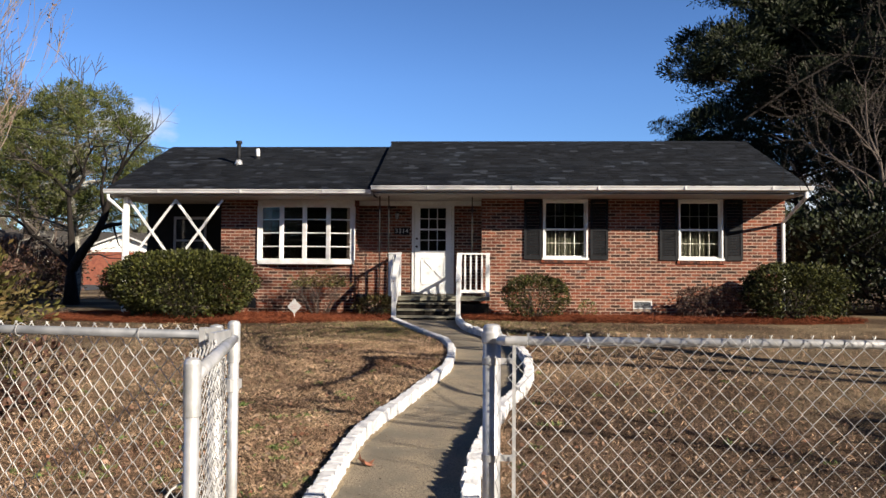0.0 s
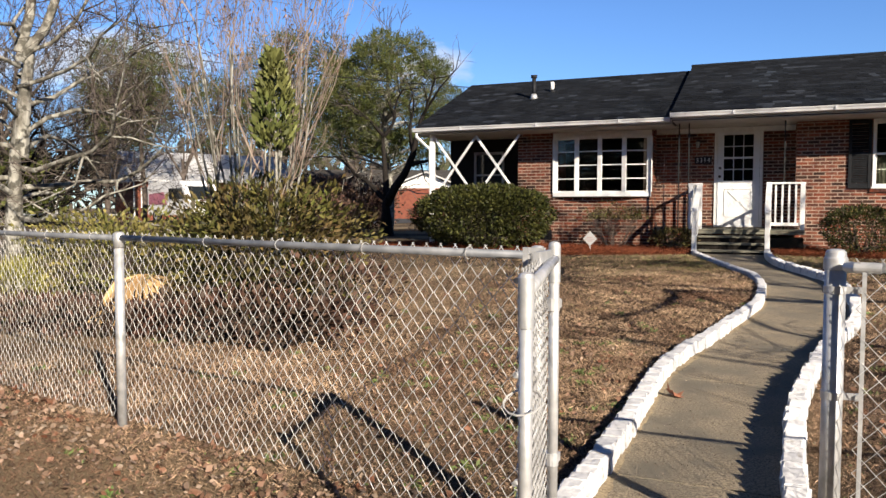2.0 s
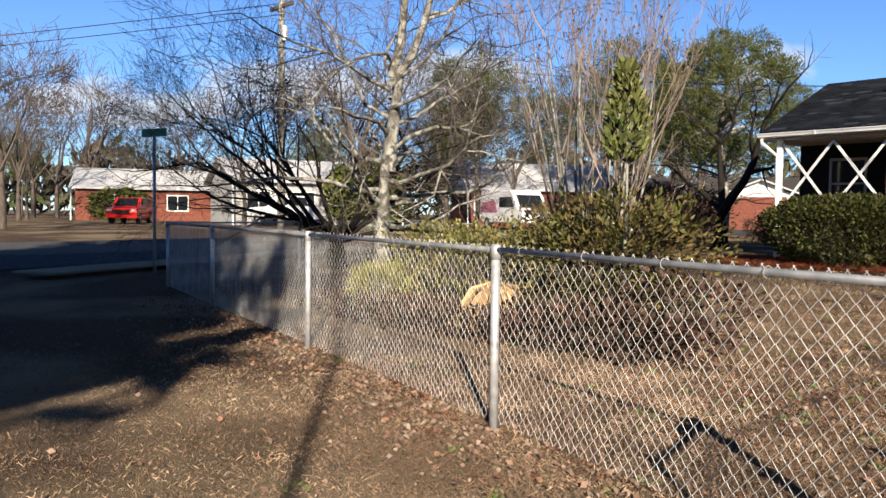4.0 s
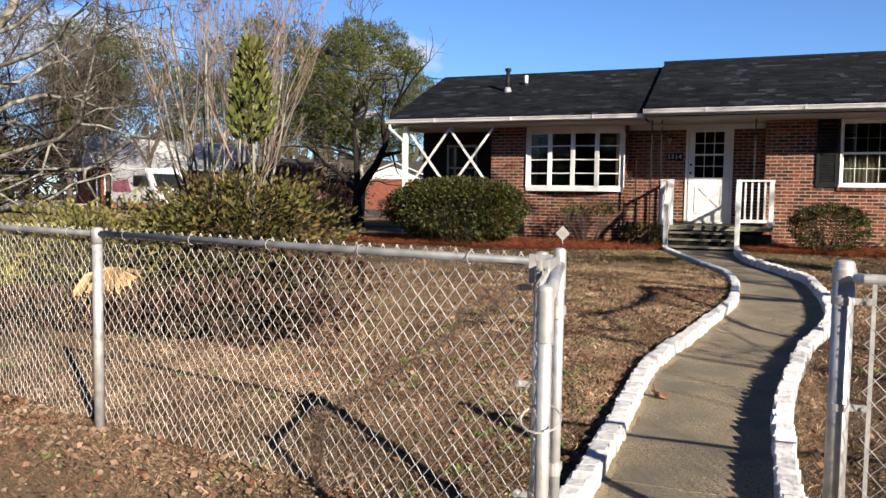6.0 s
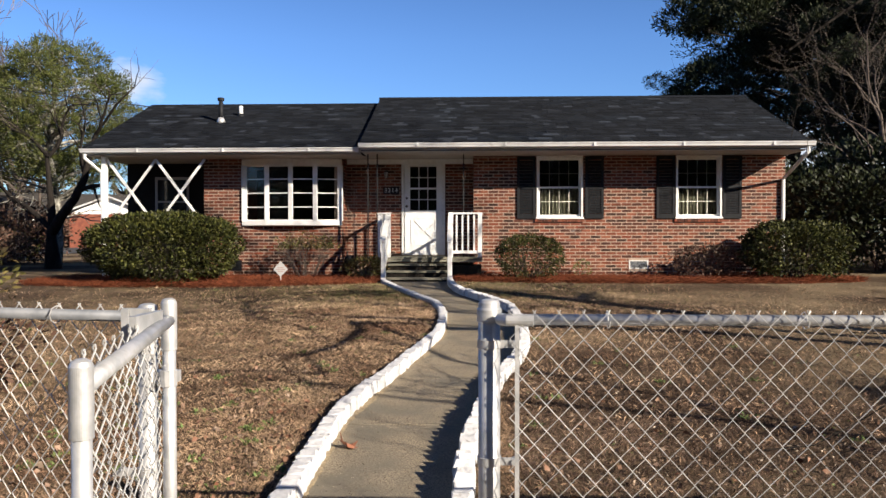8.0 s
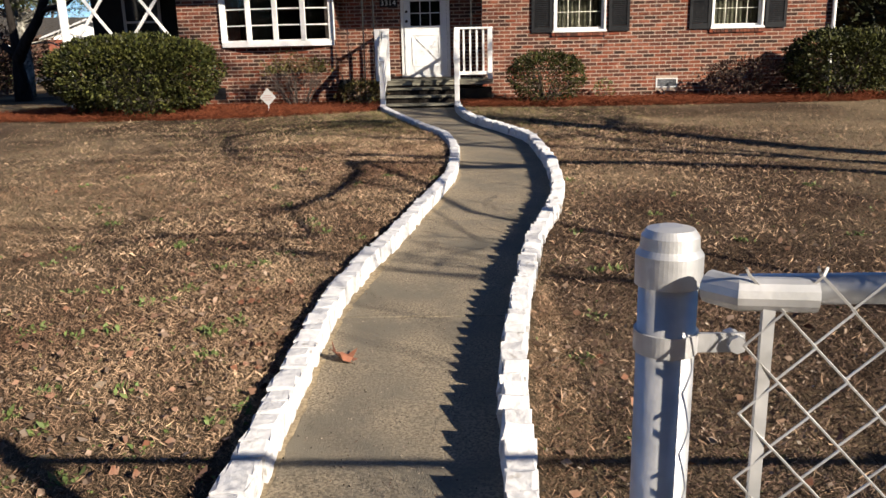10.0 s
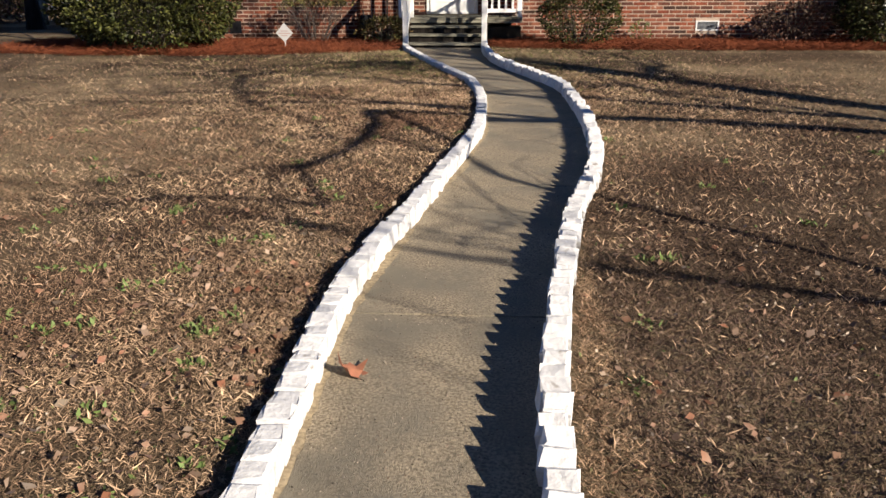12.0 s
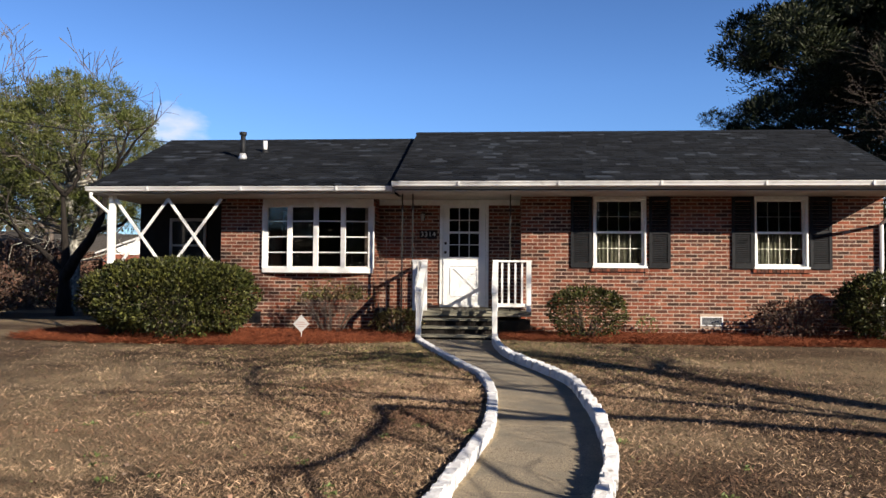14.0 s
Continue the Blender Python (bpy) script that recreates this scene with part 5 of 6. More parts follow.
# Evergreens stand in for the unknown tall mass that shades the west lawn.
sp = clump_pine("shade_pine", "dense unseen evergreen across the walk, added to cast shade", (4.95, -9.0, -.1), 72, BARK_M, NEEDLE, .6, (0, 0, 9.0), (1.8, 1.8, 8.6), clumps=190, puff=.85, nper=62, sz=.62, r=.22, shell=.25, aspect=.45, bare=6)
copy_thing(sp, Matrix.Translation((1.5, -8.6, -.1)) @ pose(0, 0, 0, 0, 0, 140) @ Matrix.Scale(.86, 4))
copy_thing(sp, Matrix.Translation((-2.2, -8.2, -.1)) @ pose(0, 0, 0, 0, 0, 40) @ Matrix.Scale(.76, 4))
copy_thing(sp, Matrix.Translation((6.7, -12.0, -.1)) @ pose(0, 0, 0, 0, 0, 250))
t = thing("utility_pole", "unseen thin round post behind the walk, added for its shadow", "pole", (4.0, -4.15, -.1))
Geo().tube([(0, 0, 0), (0, 0, 6.5)], .030, 10).out("pole", GALV, t, smooth=True)

# ---- the far side of the street ----
ROAD = Geo()
ROAD.slab([(-22.5, -60, .02), (-15.6, -60, .02), (-15.8, 3, .02), (-17.0, 15.0, .27), (-19.0, 34, .27), (-23, 80, .27), (-30, 80, .27), (-26, 34, .27), (-24, 15, .27), (-22.7, 3, .02)], (0, 0, .012))
ROAD.slab([(-120, -8, .02), (-22.7, -5, .02), (-22.7, 2, .02), (-120, 6, .02)], (0, 0, .008))
ROAD.out("road", ASPHALT, kind="structure", label="grey asphalt side street")
Geo().slab([(-14.2, 3.2, .10), (-13.4, 3.6, .10), (-16.6, 14.2, .27), (-17.8, 14.0, .27)], (0, 0, .03)).out("pavement", CONCRETE, kind="structure", label="pale concrete pavement by the side street")


def far_house(name, label, at, rz, w, d, h, rh, wallm, roofm, wins, porch=False):
    t = thing(name, label, "house")
    t.matrix_basis = pose(*at, 0, 0, rz)
    Geo().box(-w / 2, -d / 2, 0, w / 2, d / 2, h).out("wall", wallm, t)
    g = Geo()
    e = .45
    g.slab([(-w / 2 - e, -d / 2 - e, h), (w / 2 + e, -d / 2 - e, h), (w / 2 + e, 0, h + rh), (-w / 2 - e, 0, h + rh)], (0, 0, .12))
    g.slab([(-w / 2 - e, 0, h + rh), (w / 2 + e, 0, h + rh), (w / 2 + e, d / 2 + e, h), (-w / 2 - e, d / 2 + e, h)], (0, 0, .12))
    g.out("roof", roofm, t)
    for x in (-w / 2, w / 2 - .1):
        Geo().slab([(x, -d / 2, h), (x, d / 2, h), (x, 0, h + rh)], (.1, 0, 0)).out("gable", WHITE if wallm is FARBRICK else wallm, t)
    for x, ww, z0, z1 in wins:
        f = Geo().box(x - ww / 2 - .1, -d / 2 - .06, z0 - .1, x + ww / 2 + .1, -d / 2 - .002, z1 + .1).out("window", WHITE, t)
        Geo().box(x - ww / 2, -d / 2 - .085, z0, x - .03, -d / 2 - .063, z1).out("pane", DGLASS, f)
        Geo().box(x + .03, -d / 2 - .085, z0, x + ww / 2, -d / 2 - .063, z1).out("pane", DGLASS, f)
    for sx in (-1, 1):
        Geo().box(sx * (w / 2 + .3) - .05, -d / 2 - .40, 0, sx * (w / 2 + .3) + .05, -d / 2 - .30, h).out("post", WHITE, t)
    return t


far_house("grey_house", "grey sided single-storey house with a pale roof", (-48.4, 30.6, .25), 76, 11.5, 7.5, 2.8, 1.7, GREYSIDE, PALEROOF, ((-4.3, 1.5, .9, 2.2), (-1.2, 1.4, .9, 2.2), (2.0, 1.6, .9, 2.2), (4.6, 1.0, .9, 2.2)))
far_house("brick_house", "red brick house with a white roof across the street", (-39.6, 45.5, .25), 58, 11, 7, 2.6, 2.1, FARBRICK, PALEROOF, ((-4.6, 1.2, .9, 2.1), (-1.0, 1.6, .9, 2.1), (3.5, 1.4, .9, 2.1)))
# Darker brick on this house: its shade is put into the wall colour.
far_house("brick_house", "long low brick house behind the garden pine", (-30.0, 62.0, .25), 25, 18, 8, 2.6, 1.5, mat("shaded_brick", (.11, .055, .04), (.07, .04, .03), scale=6, rough=.9), mat("dark_roof", (.07, .065, .06), (.05, .045, .04), rough=.9), ((-5, 1.4, .9, 2.1), (0, 1.6, .9, 2.1), (5, 1.4, .9, 2.1)))
far_house("carport_house", "small brick carport house with a white gable", (-27.0, 58.0, .25), 112, 7, 5, 2.4, 1.2, FARBRICK, PALEROOF, ((-1.5, 1.6, .6, 2.0), (1.5, 1.6, .6, 2.0)))
far_house("brick_house", "low house with a pale roof and red trim", (-68.0, 30.0, .25), 65, 16, 8, 2.6, 1.8, FARBRICK, PALEROOF, ((-5, 1.6, .9, 2.1), (0, 1.6, .9, 2.1), (5, 1.6, .9, 2.1)))


def wheels(t, xs, half, r=.36):
    for x in xs:
        for s in (-1, 1):
            w = Geo().tube([(x, s * half - .11, r), (x, s * half + .11, r)], r, 16).out("wheel", TYRE, t, "black tyre")
            Geo().tube([(x, s * (half + .112) - .005, r), (x, s * (half + .112) + .005, r)], r * .55, 12).out("rim", GALV, w)


def profile(pts, half, name, material, t, bevel=.03, y0=None):
    g = Geo().slab([(x, -half, z) for x, z in pts], (0, 2 * half, 0))
    return g.out(name, material, t, bevel=bevel)


def pickup(at, rz):
    t = thing("pickup_truck", "white pickup truck parked by the grey house", "truck")
    t.matrix_basis = pose(*at, 0, 0, rz)
    profile([(-2.8, .45), (2.75, .45), (2.8, .9), (2.65, 1.12), (1.25, 1.2), (-2.8, 1.2)], .95, "body", CARWHITE, t)
    profile([(-.75, 1.2), (1.3, 1.2), (.65, 1.85), (-.55, 1.87)], .82, "cab", CARWHITE, t)
    for s in (-1, 1):
        Geo().slab([(-.55, s * .83, 1.28), (.30, s * .83, 1.28), (.3, s * .83, 1.75), (-.45, s * .83, 1.75)], (0, s * .01, 0)).out("window", DGLASS, t)
    Geo().slab([(-.80, -.7, 1.27), (-.80, .7, 1.27), (-.60, .7, 1.78), (-.60, -.7, 1.78)], (-.02, 0, 0)).out("rear_window", DGLASS, t)
    for s in (-1, 1):
        Geo().box(-2.84, s * .86 - .07, .85, -2.80, s * .86 + .07, 1.15).out("tail_light", CARRED, t)
    Geo().box(-2.95, -.9, .45, -2.80, .9, .65).out("bumper", GALV, t)
    wheels(t, (-1.75, 1.85), .84, .40)


def van(at, rz):
    t = thing("van", "white and pink lettered van parked on the street", "van")
    t.matrix_basis = pose(*at, 0, 0, rz)
    profile([(-2.7, .4), (2.7, .4), (2.75, .95), (2.1, 1.25), (1.55, 2.0), (1.2, 2.3), (-2.6, 2.3), (-2.7, 1.9)], .98, "body", CARWHITE, t, .05)
    pk = mat("pink_wrap", (.45, .16, .20), (.32, .10, .16), scale=1.5, rough=.4)
    for s in (-1, 1):
        Geo().slab([(-2.5, s * .985, 1.0), (-.3, s * .985, 1.0), (-.7, s * .985, 1.7), (-2.5, s * .985, 1.6)], (0, s * .012, 0)).out("wrap_panel", pk, t)
        Geo().slab([(-.1, s * .985, 1.3), (1.75, s * .985, 1.3), (1.35, s * .985, 1.9), (-.1, s * .985, 1.9)], (0, s * .012, 0)).out("window", DGLASS, t)
        Geo().box(2.72, s * .75 - .12, .85, 2.78, s * .75 + .12, 1.02).out("headlight", GALV, t)
    Geo().slab([(2.12, -.8, 1.27), (2.12, .8, 1.27), (1.58, .75, 1.98), (1.58, -.75, 1.98)], (.02, 0, .02)).out("windscreen", DGLASS, t)
    wheels(t, (-1.7, 1.8), .88, .36)


def suv(at, rz):
    t = thing("suv", "red sport utility car parked on the drive", "car")
    t.matrix_basis = pose(*at, 0, 0, rz)
    profile([(-2.2, .35), (2.2, .35), (2.3, .75), (2.15, 1.0), (1.1, 1.1), (-2.2, 1.1)], .92, "body", CARRED, t)
    profile([(-2.15, 1.1), (1.2, 1.1), (.45, 1.66), (-1.8, 1.68)], .80, "cabin", CARRED, t)
    Geo().slab([(1.18, -.68, 1.12), (1.18, .68, 1.12), (.52, .62, 1.6), (.52, -.62, 1.6)], (.02, 0, .02)).out("windscreen", DGLASS, t)
    Geo().box(2.24, -.5, .62, 2.32, .5, .85).out("grille", TYRE, t)
    for s in (-1, 1):
        Geo().slab([(-1.7, s * .81, 1.15), (.75, s * .81, 1.15), (.35, s * .81, 1.58), (-1.6, s * .81, 1.6)], (0, s * .01, 0)).out("window", DGLASS, t)
        Geo().box(2.20, s * .72 - .14, .78, 2.28, s * .72 + .14, .92).out("headlight", GALV, t)
    wheels(t, (-1.4, 1.4), .82, .36)


pickup((-42.3, 25.8, .27), 195)
van((-30.9, 34.0, .27), -20)
suv((-51.0, 19.2, .27), -35)
t = thing("street_sign", "green street name sign on a thin steel pole", "street sign", (-13.6, 5.3, .05))
Geo().tube([(0, 0, 0), (0, 0, 2.25)], .03, 8).out("pole", GALV, t, smooth=True)
Geo().box(-.02, -.02, 2.23, .02, .02, 2.37).out("bracket", GALV, t)
b = Geo().slab([(-.28, -.10, 2.36), (.28, .10, 2.36), (.28, .10, 2.50), (-.28, -.10, 2.50)], (.004, -.01, 0)).out("sign_plate", SIGNGREEN, t)
t = thing("utility_pole", "weathered grey utility pole with crossarm hardware", "utility pole", (-29.5, 17.4, .2))
Geo().tube([(0, 0, 0), (0, 0, 10.5)], [.17, .12], 10).out("pole", BARK_G, t, smooth=True)
Geo().box(-.9, -.06, 9.6, .9, .06, 9.75).out("crossarm", BARK_M, t)
Geo().tube([(.25, 0, 8.2), (.25, 0, 8.8)], .15, 10).out("transformer", GALV, t)
for z, dx in ((9.8, 0), (9.3, .3)):
    w = thing("power_line", "thin dark overhead power line", "cable", group="power lines")
    P = [(-29.5 + dx, 17.4, z + .2)]
    Geo().tube([Vector((-29.5 + dx, 17.4, z + .2)).lerp(Vector((-90, -18, z)), u) - Vector((0, 0, 3.0 * u * (1 - u))) for u in np.linspace(0, 1, 14)], .018, 4).out("wire", IRON, w)
w = thing("service_line", "thin dark service cable running to the roof", "cable")
Geo().tube([Vector((-29.5, 17.4, 8.6)).lerp(Vector((-7.3, 19.6, 4.3)), u) - Vector((0, 0, 2.0 * u * (1 - u))) for u in np.linspace(0, 1, 16)], .012, 4).out("wire", IRON, w)

wt = [bare_tree("bare_tree", "bare grey-brown street tree in winter", (-300 - 20 * k, 300, 0), [((0, 0, 0), (0, 0, 1), 3.0, .15, 0), ((0, 0, 2.2), (.25, .1, 1), 3.6, .09, 3), ((0, 0, 2.0), (-.5, .3, 1), 3.3, .07, 3), ((0, 0, 2.4), (.2, -.6, 1), 3.2, .07, 3), ((0, 0, 1.8), (.7, .3, .8), 3.0, .06, 3)], BARK_M, TWIG, 80 + k, thin=.03, sides=5, ratio=.55, angle=(22, 55), wander=.25, split=(4, 6), up=.06, rr=.40, least=.010, group="far bare trees")[0] for k in range(3)]
fp = clump_pine("pine_tree", "far green pine across the street", (-36.0, 36.0, .2), 90, BARK_M, NEEDLE, 3.5, (0, 0, 8.2), (3.6, 3.2, 3.8), clumps=70, puff=.85, nper=380, sz=.22, r=.16, group="far pines", shell=.4, bare=8)
for x, y, q in ((-47.0, 57.0, 1.15), (-27.5, 49.0, .85), (-52.0, 50.0, 1.1), (-31.0, 46.0, .7)):
    copy_thing(fp, Matrix.Translation((x, y, .2)) @ pose(0, 0, 0, 0, 0, x * 7) @ Matrix.Scale(q, 4))
rnd = random.Random(17)
spots = []
for k in range(36):
    b = radians(rnd.uniform(27, 80))
    d = rnd.uniform(60, 105) if k > 8 else rnd.uniform(34, 50)
    spots.append((-d * math.sin(b), d * math.cos(b), rnd.uniform(.9, 1.35) * (1 if d < 60 else 1.25)))
first = {}
for k, (x, y, s) in enumerate(spots):
    m = Matrix.Translation((x, y, .2)) @ pose(0, 0, 0, 0, 0, rnd.uniform(0, 360)) @ Matrix.Scale(s, 4)
    if k < 3:
        wt[k].matrix_basis = m
    elif k % 6 == 1:
        copy_thing(fp, Matrix.Translation((x * 1.1, y * 1.1, .2)) @ pose(0, 0, 0, 0, 0, rnd.uniform(0, 360)) @ Matrix.Scale(rnd.uniform(.7, 1.05), 4))
    else:
        copy_thing(wt[k % 3], m)
for k in range(9):
    b = radians(rnd.uniform(-60, -16))
    d = rnd.uniform(50, 85)
    copy_thing(wt[k % 3] if k % 2 else fp, Matrix.Translation((-d * math.sin(b), d * math.cos(b), .2)) @ pose(0, 0, 0, 0, 0, rnd.uniform(0, 360)) @ Matrix.Scale(.9, 4))
fs = shrub("evergreen_mass", "bright green shrub beside the grey house, with unseen copies south blocking sky light", (-32.3, 23.9, .2), (2.0, 1.6, 3.4), 5000, NEEDLE, 92, .26, .3, 10)
for x, y, s in ((-20.5, 32.5, .45), (-16.5, 27.5, .55), (-17.5, 24.5, .4), (-24, 38, .7), (-50, 40, 1.), (-45, 52, 1.), (-66, 24, 1.1)):
    copy_thing(fs, Matrix.Translation((x, y, .2)) @ pose(0, 0, 0, 0, 0, x * 40) @ Matrix.Diagonal((s, s, s * .7, 1)))
br = shrub("shrub", "reddish brown winter shrub by the side lawn", (-13.2, 19.8, .2), (1.5, .9, 1.25), 3500, REDLEAF, 93, .09, .4, 60, bark=TWIG, group="brown winter shrubs")
for x, y, s in ((-15.6, 20.5, 1.1), (-17.5, 22.5, 1.2), (-13.4, 16.8, .7), (-14.6, 24.5, 1.3), (-17.0, 27.5, 1.7), (-20.0, 30.0, 1.8), (-12.0, 26.5, .8)):
    copy_thing(br, Matrix.Translation((x, y, .2)) @ pose(0, 0, 0, 0, 0, x * 40) @ Matrix.Scale(s, 4))
# Unseen evergreens added to the south, to darken window reflections and sky fill.
for x, y, sc in ((-12, -20, 2.0), (-4, -24, 2.6), (4, -22, 2.2), (12, -20, 2.4), (20, -16, 2.2), (-22, -24, 2.4), (28, -22, 2.8), (0, -34, 3.6), (26, -6, 2.2), (16, -30, 3.2)):
    copy_thing(fs, Matrix.Translation((x, y, -.1)) @ pose(0, 0, 0, 0, 0, x * 40) @ Matrix.Diagonal((sc, sc, sc, 1)))
# woods that close the view all round
P, D, rng = [], [], np.random.default_rng(5)
n = 26000
ang = rng.uniform(0, 2 * np.pi, n)
dist = rng.uniform(108, 135, n)
hgt = 7.5 + 2.2 * np.sin(ang * 9) + 1.5 * np.sin(ang * 23 + 1) + 1.2 * np.sin(ang * 61)
z = hgt * rng.uniform(0, 1, n) ** .8
leaves("woods", np.stack([dist * np.cos(ang), dist * np.sin(ang), z], 1), np.stack([rng.normal(0, .3, n), rng.normal(0, .3, n), np.ones(n)], 1), 2.3, FARWOOD, None, "distant brown winter woods", "stuff", 6, aspect=.35)

# ---- small things at the front ----
t = thing("yard_sign", "small white diamond yard sign on a stake", "sign", gz(-3.46, 14.6))
Geo().tube([(0, 0, -.05), (0, .01, .30)], .008, 6).out("stake", GALV, t)
g = Geo().slab([(0, -.012, .14), (.135, -.012, .28), (0, -.012, .43), (-.135, -.012, .28)], (0, .008, 0)).out("plate", SIGNGREY, t)
for z, w in ((.31, .06), (.275, .09), (.24, .05)):
    Geo().box(-w, -.0165, z - .008, w, -.0125, z + .006).out("print_bar", GREYPRINT, g)
t = thing("house_number", "black plaque with four white numerals beside the door", "house number", (-1.67, WD - .014, 2.125))
Geo().box(-.17, -.006, -.075, .17, .012, .075).out("plaque", BLACK, t, bevel=.004)
for i, ch in enumerate("3314"):
    cu = bpy.data.curves.new("numeral", "FONT")
    cu.body, cu.size, cu.extrude, cu.align_x, cu.align_y = ch, .135, .003, "CENTER", "CENTER"
    ob = new("numeral_curve", cu)
    me = bpy.data.meshes.new_from_object(ob)
    bpy.data.objects.remove(ob)
    n_ = link("numeral", me, WHITE, t)
    n_.matrix_basis = pose(-.115 + i * .077, -.0105, 0, 90, 0, 0)
t = thing("wall_lamp", "small black lantern on the brick beside the door", "wall lamp", (-1.77, WD - .02, 2.46))
Geo().box(-.04, 0, -.06, .04, .02, .10).out("back_plate", IRON, t)
Geo().tube([(0, 0, .08), (0, -.08, .12), (0, -.10, .08)], .007, 6).out("arm", IRON, t)
Geo().tube([(0, -.10, .08), (0, -.10, .05)], [.02, .06], 6).out("cap", IRON, t)
Geo().tube([(0, -.10, .05), (0, -.10, -.07)], [.05, .03], 6).out("lamp_glass", mat("frosted_glass", (.35, .35, .33), rough=.2), t)
for x, y in ((-2.02, 16.05), (-1.83, 16.05), (-.08, 16.2)):
    t = thing("iron_post", "thin black wrought iron porch post", "post", group="iron porch posts")
    Geo().box(x - .012, y - .012, .70 if x > -1.9 else .25, x + .012, y + .012, 2.795).out("bar", IRON, t)
    g = Geo()
    for k in range(7):
        z = .95 + k * .26
        g.tube([(x + .012 + .028 * math.sin(q) ** 2, y, z + .1 * q / 3.14) for q in np.linspace(0, 3.14, 7)], .004, 4)
    g.out("scrolls", IRON, t, kind="stuff")
t, _ = bare_tree("sapling", "thin bare sapling tied to a stake by the wall", gz(-2.33, 16.3), [((0, 0, 0), (0, 0, 1), 1.95, .012, 2)], TWIG_W, TWIG_W, 99, thin=.008, sides=5, ratio=.12, wander=.03, up=.3)
t = thing("gas_meter", "dark grey gas meter against the brick", "meter", gz(-2.42, 16.42, .2))
Geo().box(-.13, -.08, .02, .13, .08, .28).out("body", BLACK, t, bevel=.02)
Geo().tube([(-.08, 0, -.2), (-.08, 0, .36), (.08, 0, .36), (.08, 0, .26)], .014, 6).out("pipe", IRON, t)
Geo().box(-5.0, WA - .006, .40, -4.78, WA + .01, .62).out("crawlspace_vent", BLACK, None, "dark crawlspace vent in the brick", "structure")

# ---- loose cover on the ground ----
rng = np.random.default_rng(2)


def lawn_points(n, cx, cy, sd, keep=0.0):
    r = np.abs(rng.normal(0, sd, n)) + rng.uniform(0, .6, n)
    a = rng.uniform(0, 2 * np.pi, n)
    x, y = cx + r * np.cos(a), cy + r * np.sin(a)
    xl = np.interp(y, [-9] + [p[1] for p in CURB_L], [-.9] + [p[0] for p in CURB_L])
    xr = np.interp(y, [-9] + [p[1] for p in CURB_R], [.1] + [p[0] for p in CURB_R])
    ok = ((x < xl - .06) | (x > xr + .06)) & (y < 15.5) & (y > -3) & (x > -13) & (x < 9)
    x, y = x[ok], y[ok]
    return x, y, np.interp(y, [3, 15], [0, .25]) + lift(x, y)


def straw(name, n, cx, cy, sd, size, material, label, up=.35, aspect=.10, seed=1, dz=0.0, side=0):
    x, y, z = lawn_points(n, cx, cy, sd)
    if side:
        k = (x - .25) * side > 0
        x, y, z = x[k], y[k], z[k]
    m = len(x)
    a = rng.uniform(0, 2 * np.pi, m)
    leaves(name, np.stack([x, y, z + dz], 1), np.stack([np.cos(a), np.sin(a), rng.uniform(.05, up * 2, m)], 1), size, material, None, label, "stuff", seed, aspect=aspect, spread=.35)


straw("grass", 430000, -.3, 4.6, 2.9, .027, STRAW, "short dead tan grass blades", seed=1, aspect=.065, side=-1, up=.5)
straw("grass", 330000, .4, 4.4, 2.6, .028, STRAW_D, "short grey-brown dead grass blades", seed=5, aspect=.07, side=1, up=.5)
straw("grass", 150000, -3.2, 3.4, 2.6, .030, STRAW, "short dead tan grass blades", seed=2, aspect=.08, up=.5)
straw("grass", 190000, -.5, 9.5, 4.5, .045, STRAW, "short dead tan grass blades", seed=3, aspect=.09, up=.5)
straw("grass_green", 26000, -.8, 12.6, 2.2, .045, GREENISH, "thin yellow-green winter grass by the house", seed=14, aspect=.09, up=.5)
straw("weeds", 2600, -1, 4.0, 3.0, .02, GREEN, "scattered small green weeds", seed=4, aspect=.5)
x, y, z = lawn_points(900, -1.5, 4.5, 3.0)
PP, DD = [], []
rnd = random.Random(12)
for a, b, c in list(zip(x, y, z))[:150]:
    for _ in range(26):
        th = rnd.uniform(0, 6.28)
        PP.append((a + rnd.gauss(0, .025), b + rnd.gauss(0, .025), c))
        DD.append((math.cos(th), math.sin(th), .5))
leaves("weed_clumps", PP, DD, .032, GREEN, None, "small clumps of green weeds in the lawn", "stuff", 7, aspect=.4)
x, y, z = lawn_points(2200, -1.0, 4.2, 2.8)
leaves("fallen_leaves", np.stack([x, y, z + .012], 1), np.stack([rng.normal(0, 1, len(x)), rng.normal(0, 1, len(x)), rng.uniform(-.1, .5, len(x))], 1), .035, DRYLEAF, None, "scattered dry fallen leaves", "stuff", 9, aspect=.7, spread=.2)
x, y, z = lawn_points(4200, 1.6, 4.0, 1.7)
leaves("leaf_litter", np.stack([x, y, z + .012], 1), np.stack([rng.normal(0, 1, len(x)), rng.normal(0, 1, len(x)), rng.uniform(0, .8, len(x))], 1), .015, LITTER, None, "grey and brown leaf litter in the grass", "stuff", 19, aspect=.6, spread=.3)
x, y, z = lawn_points(3000, -2.6, 3.0, 1.6)
leaves("leaf_litter", np.stack([x, y, z + .012], 1), np.stack([rng.normal(0, 1, len(x)), rng.normal(0, 1, len(x)), rng.uniform(0, .8, len(x))], 1), .015, LITTER, None, "grey and brown leaf litter in the grass", "stuff", 20, aspect=.6, spread=.3)
u = rng.uniform(0, 1, 5200)
gy = 2.5 + 6.0 * u ** 1.3
fx = np.array([min(CURB_L, key=lambda q: abs(q[1] - v))[0] for v in gy]) + rng.uniform(.06, .85, 5200)
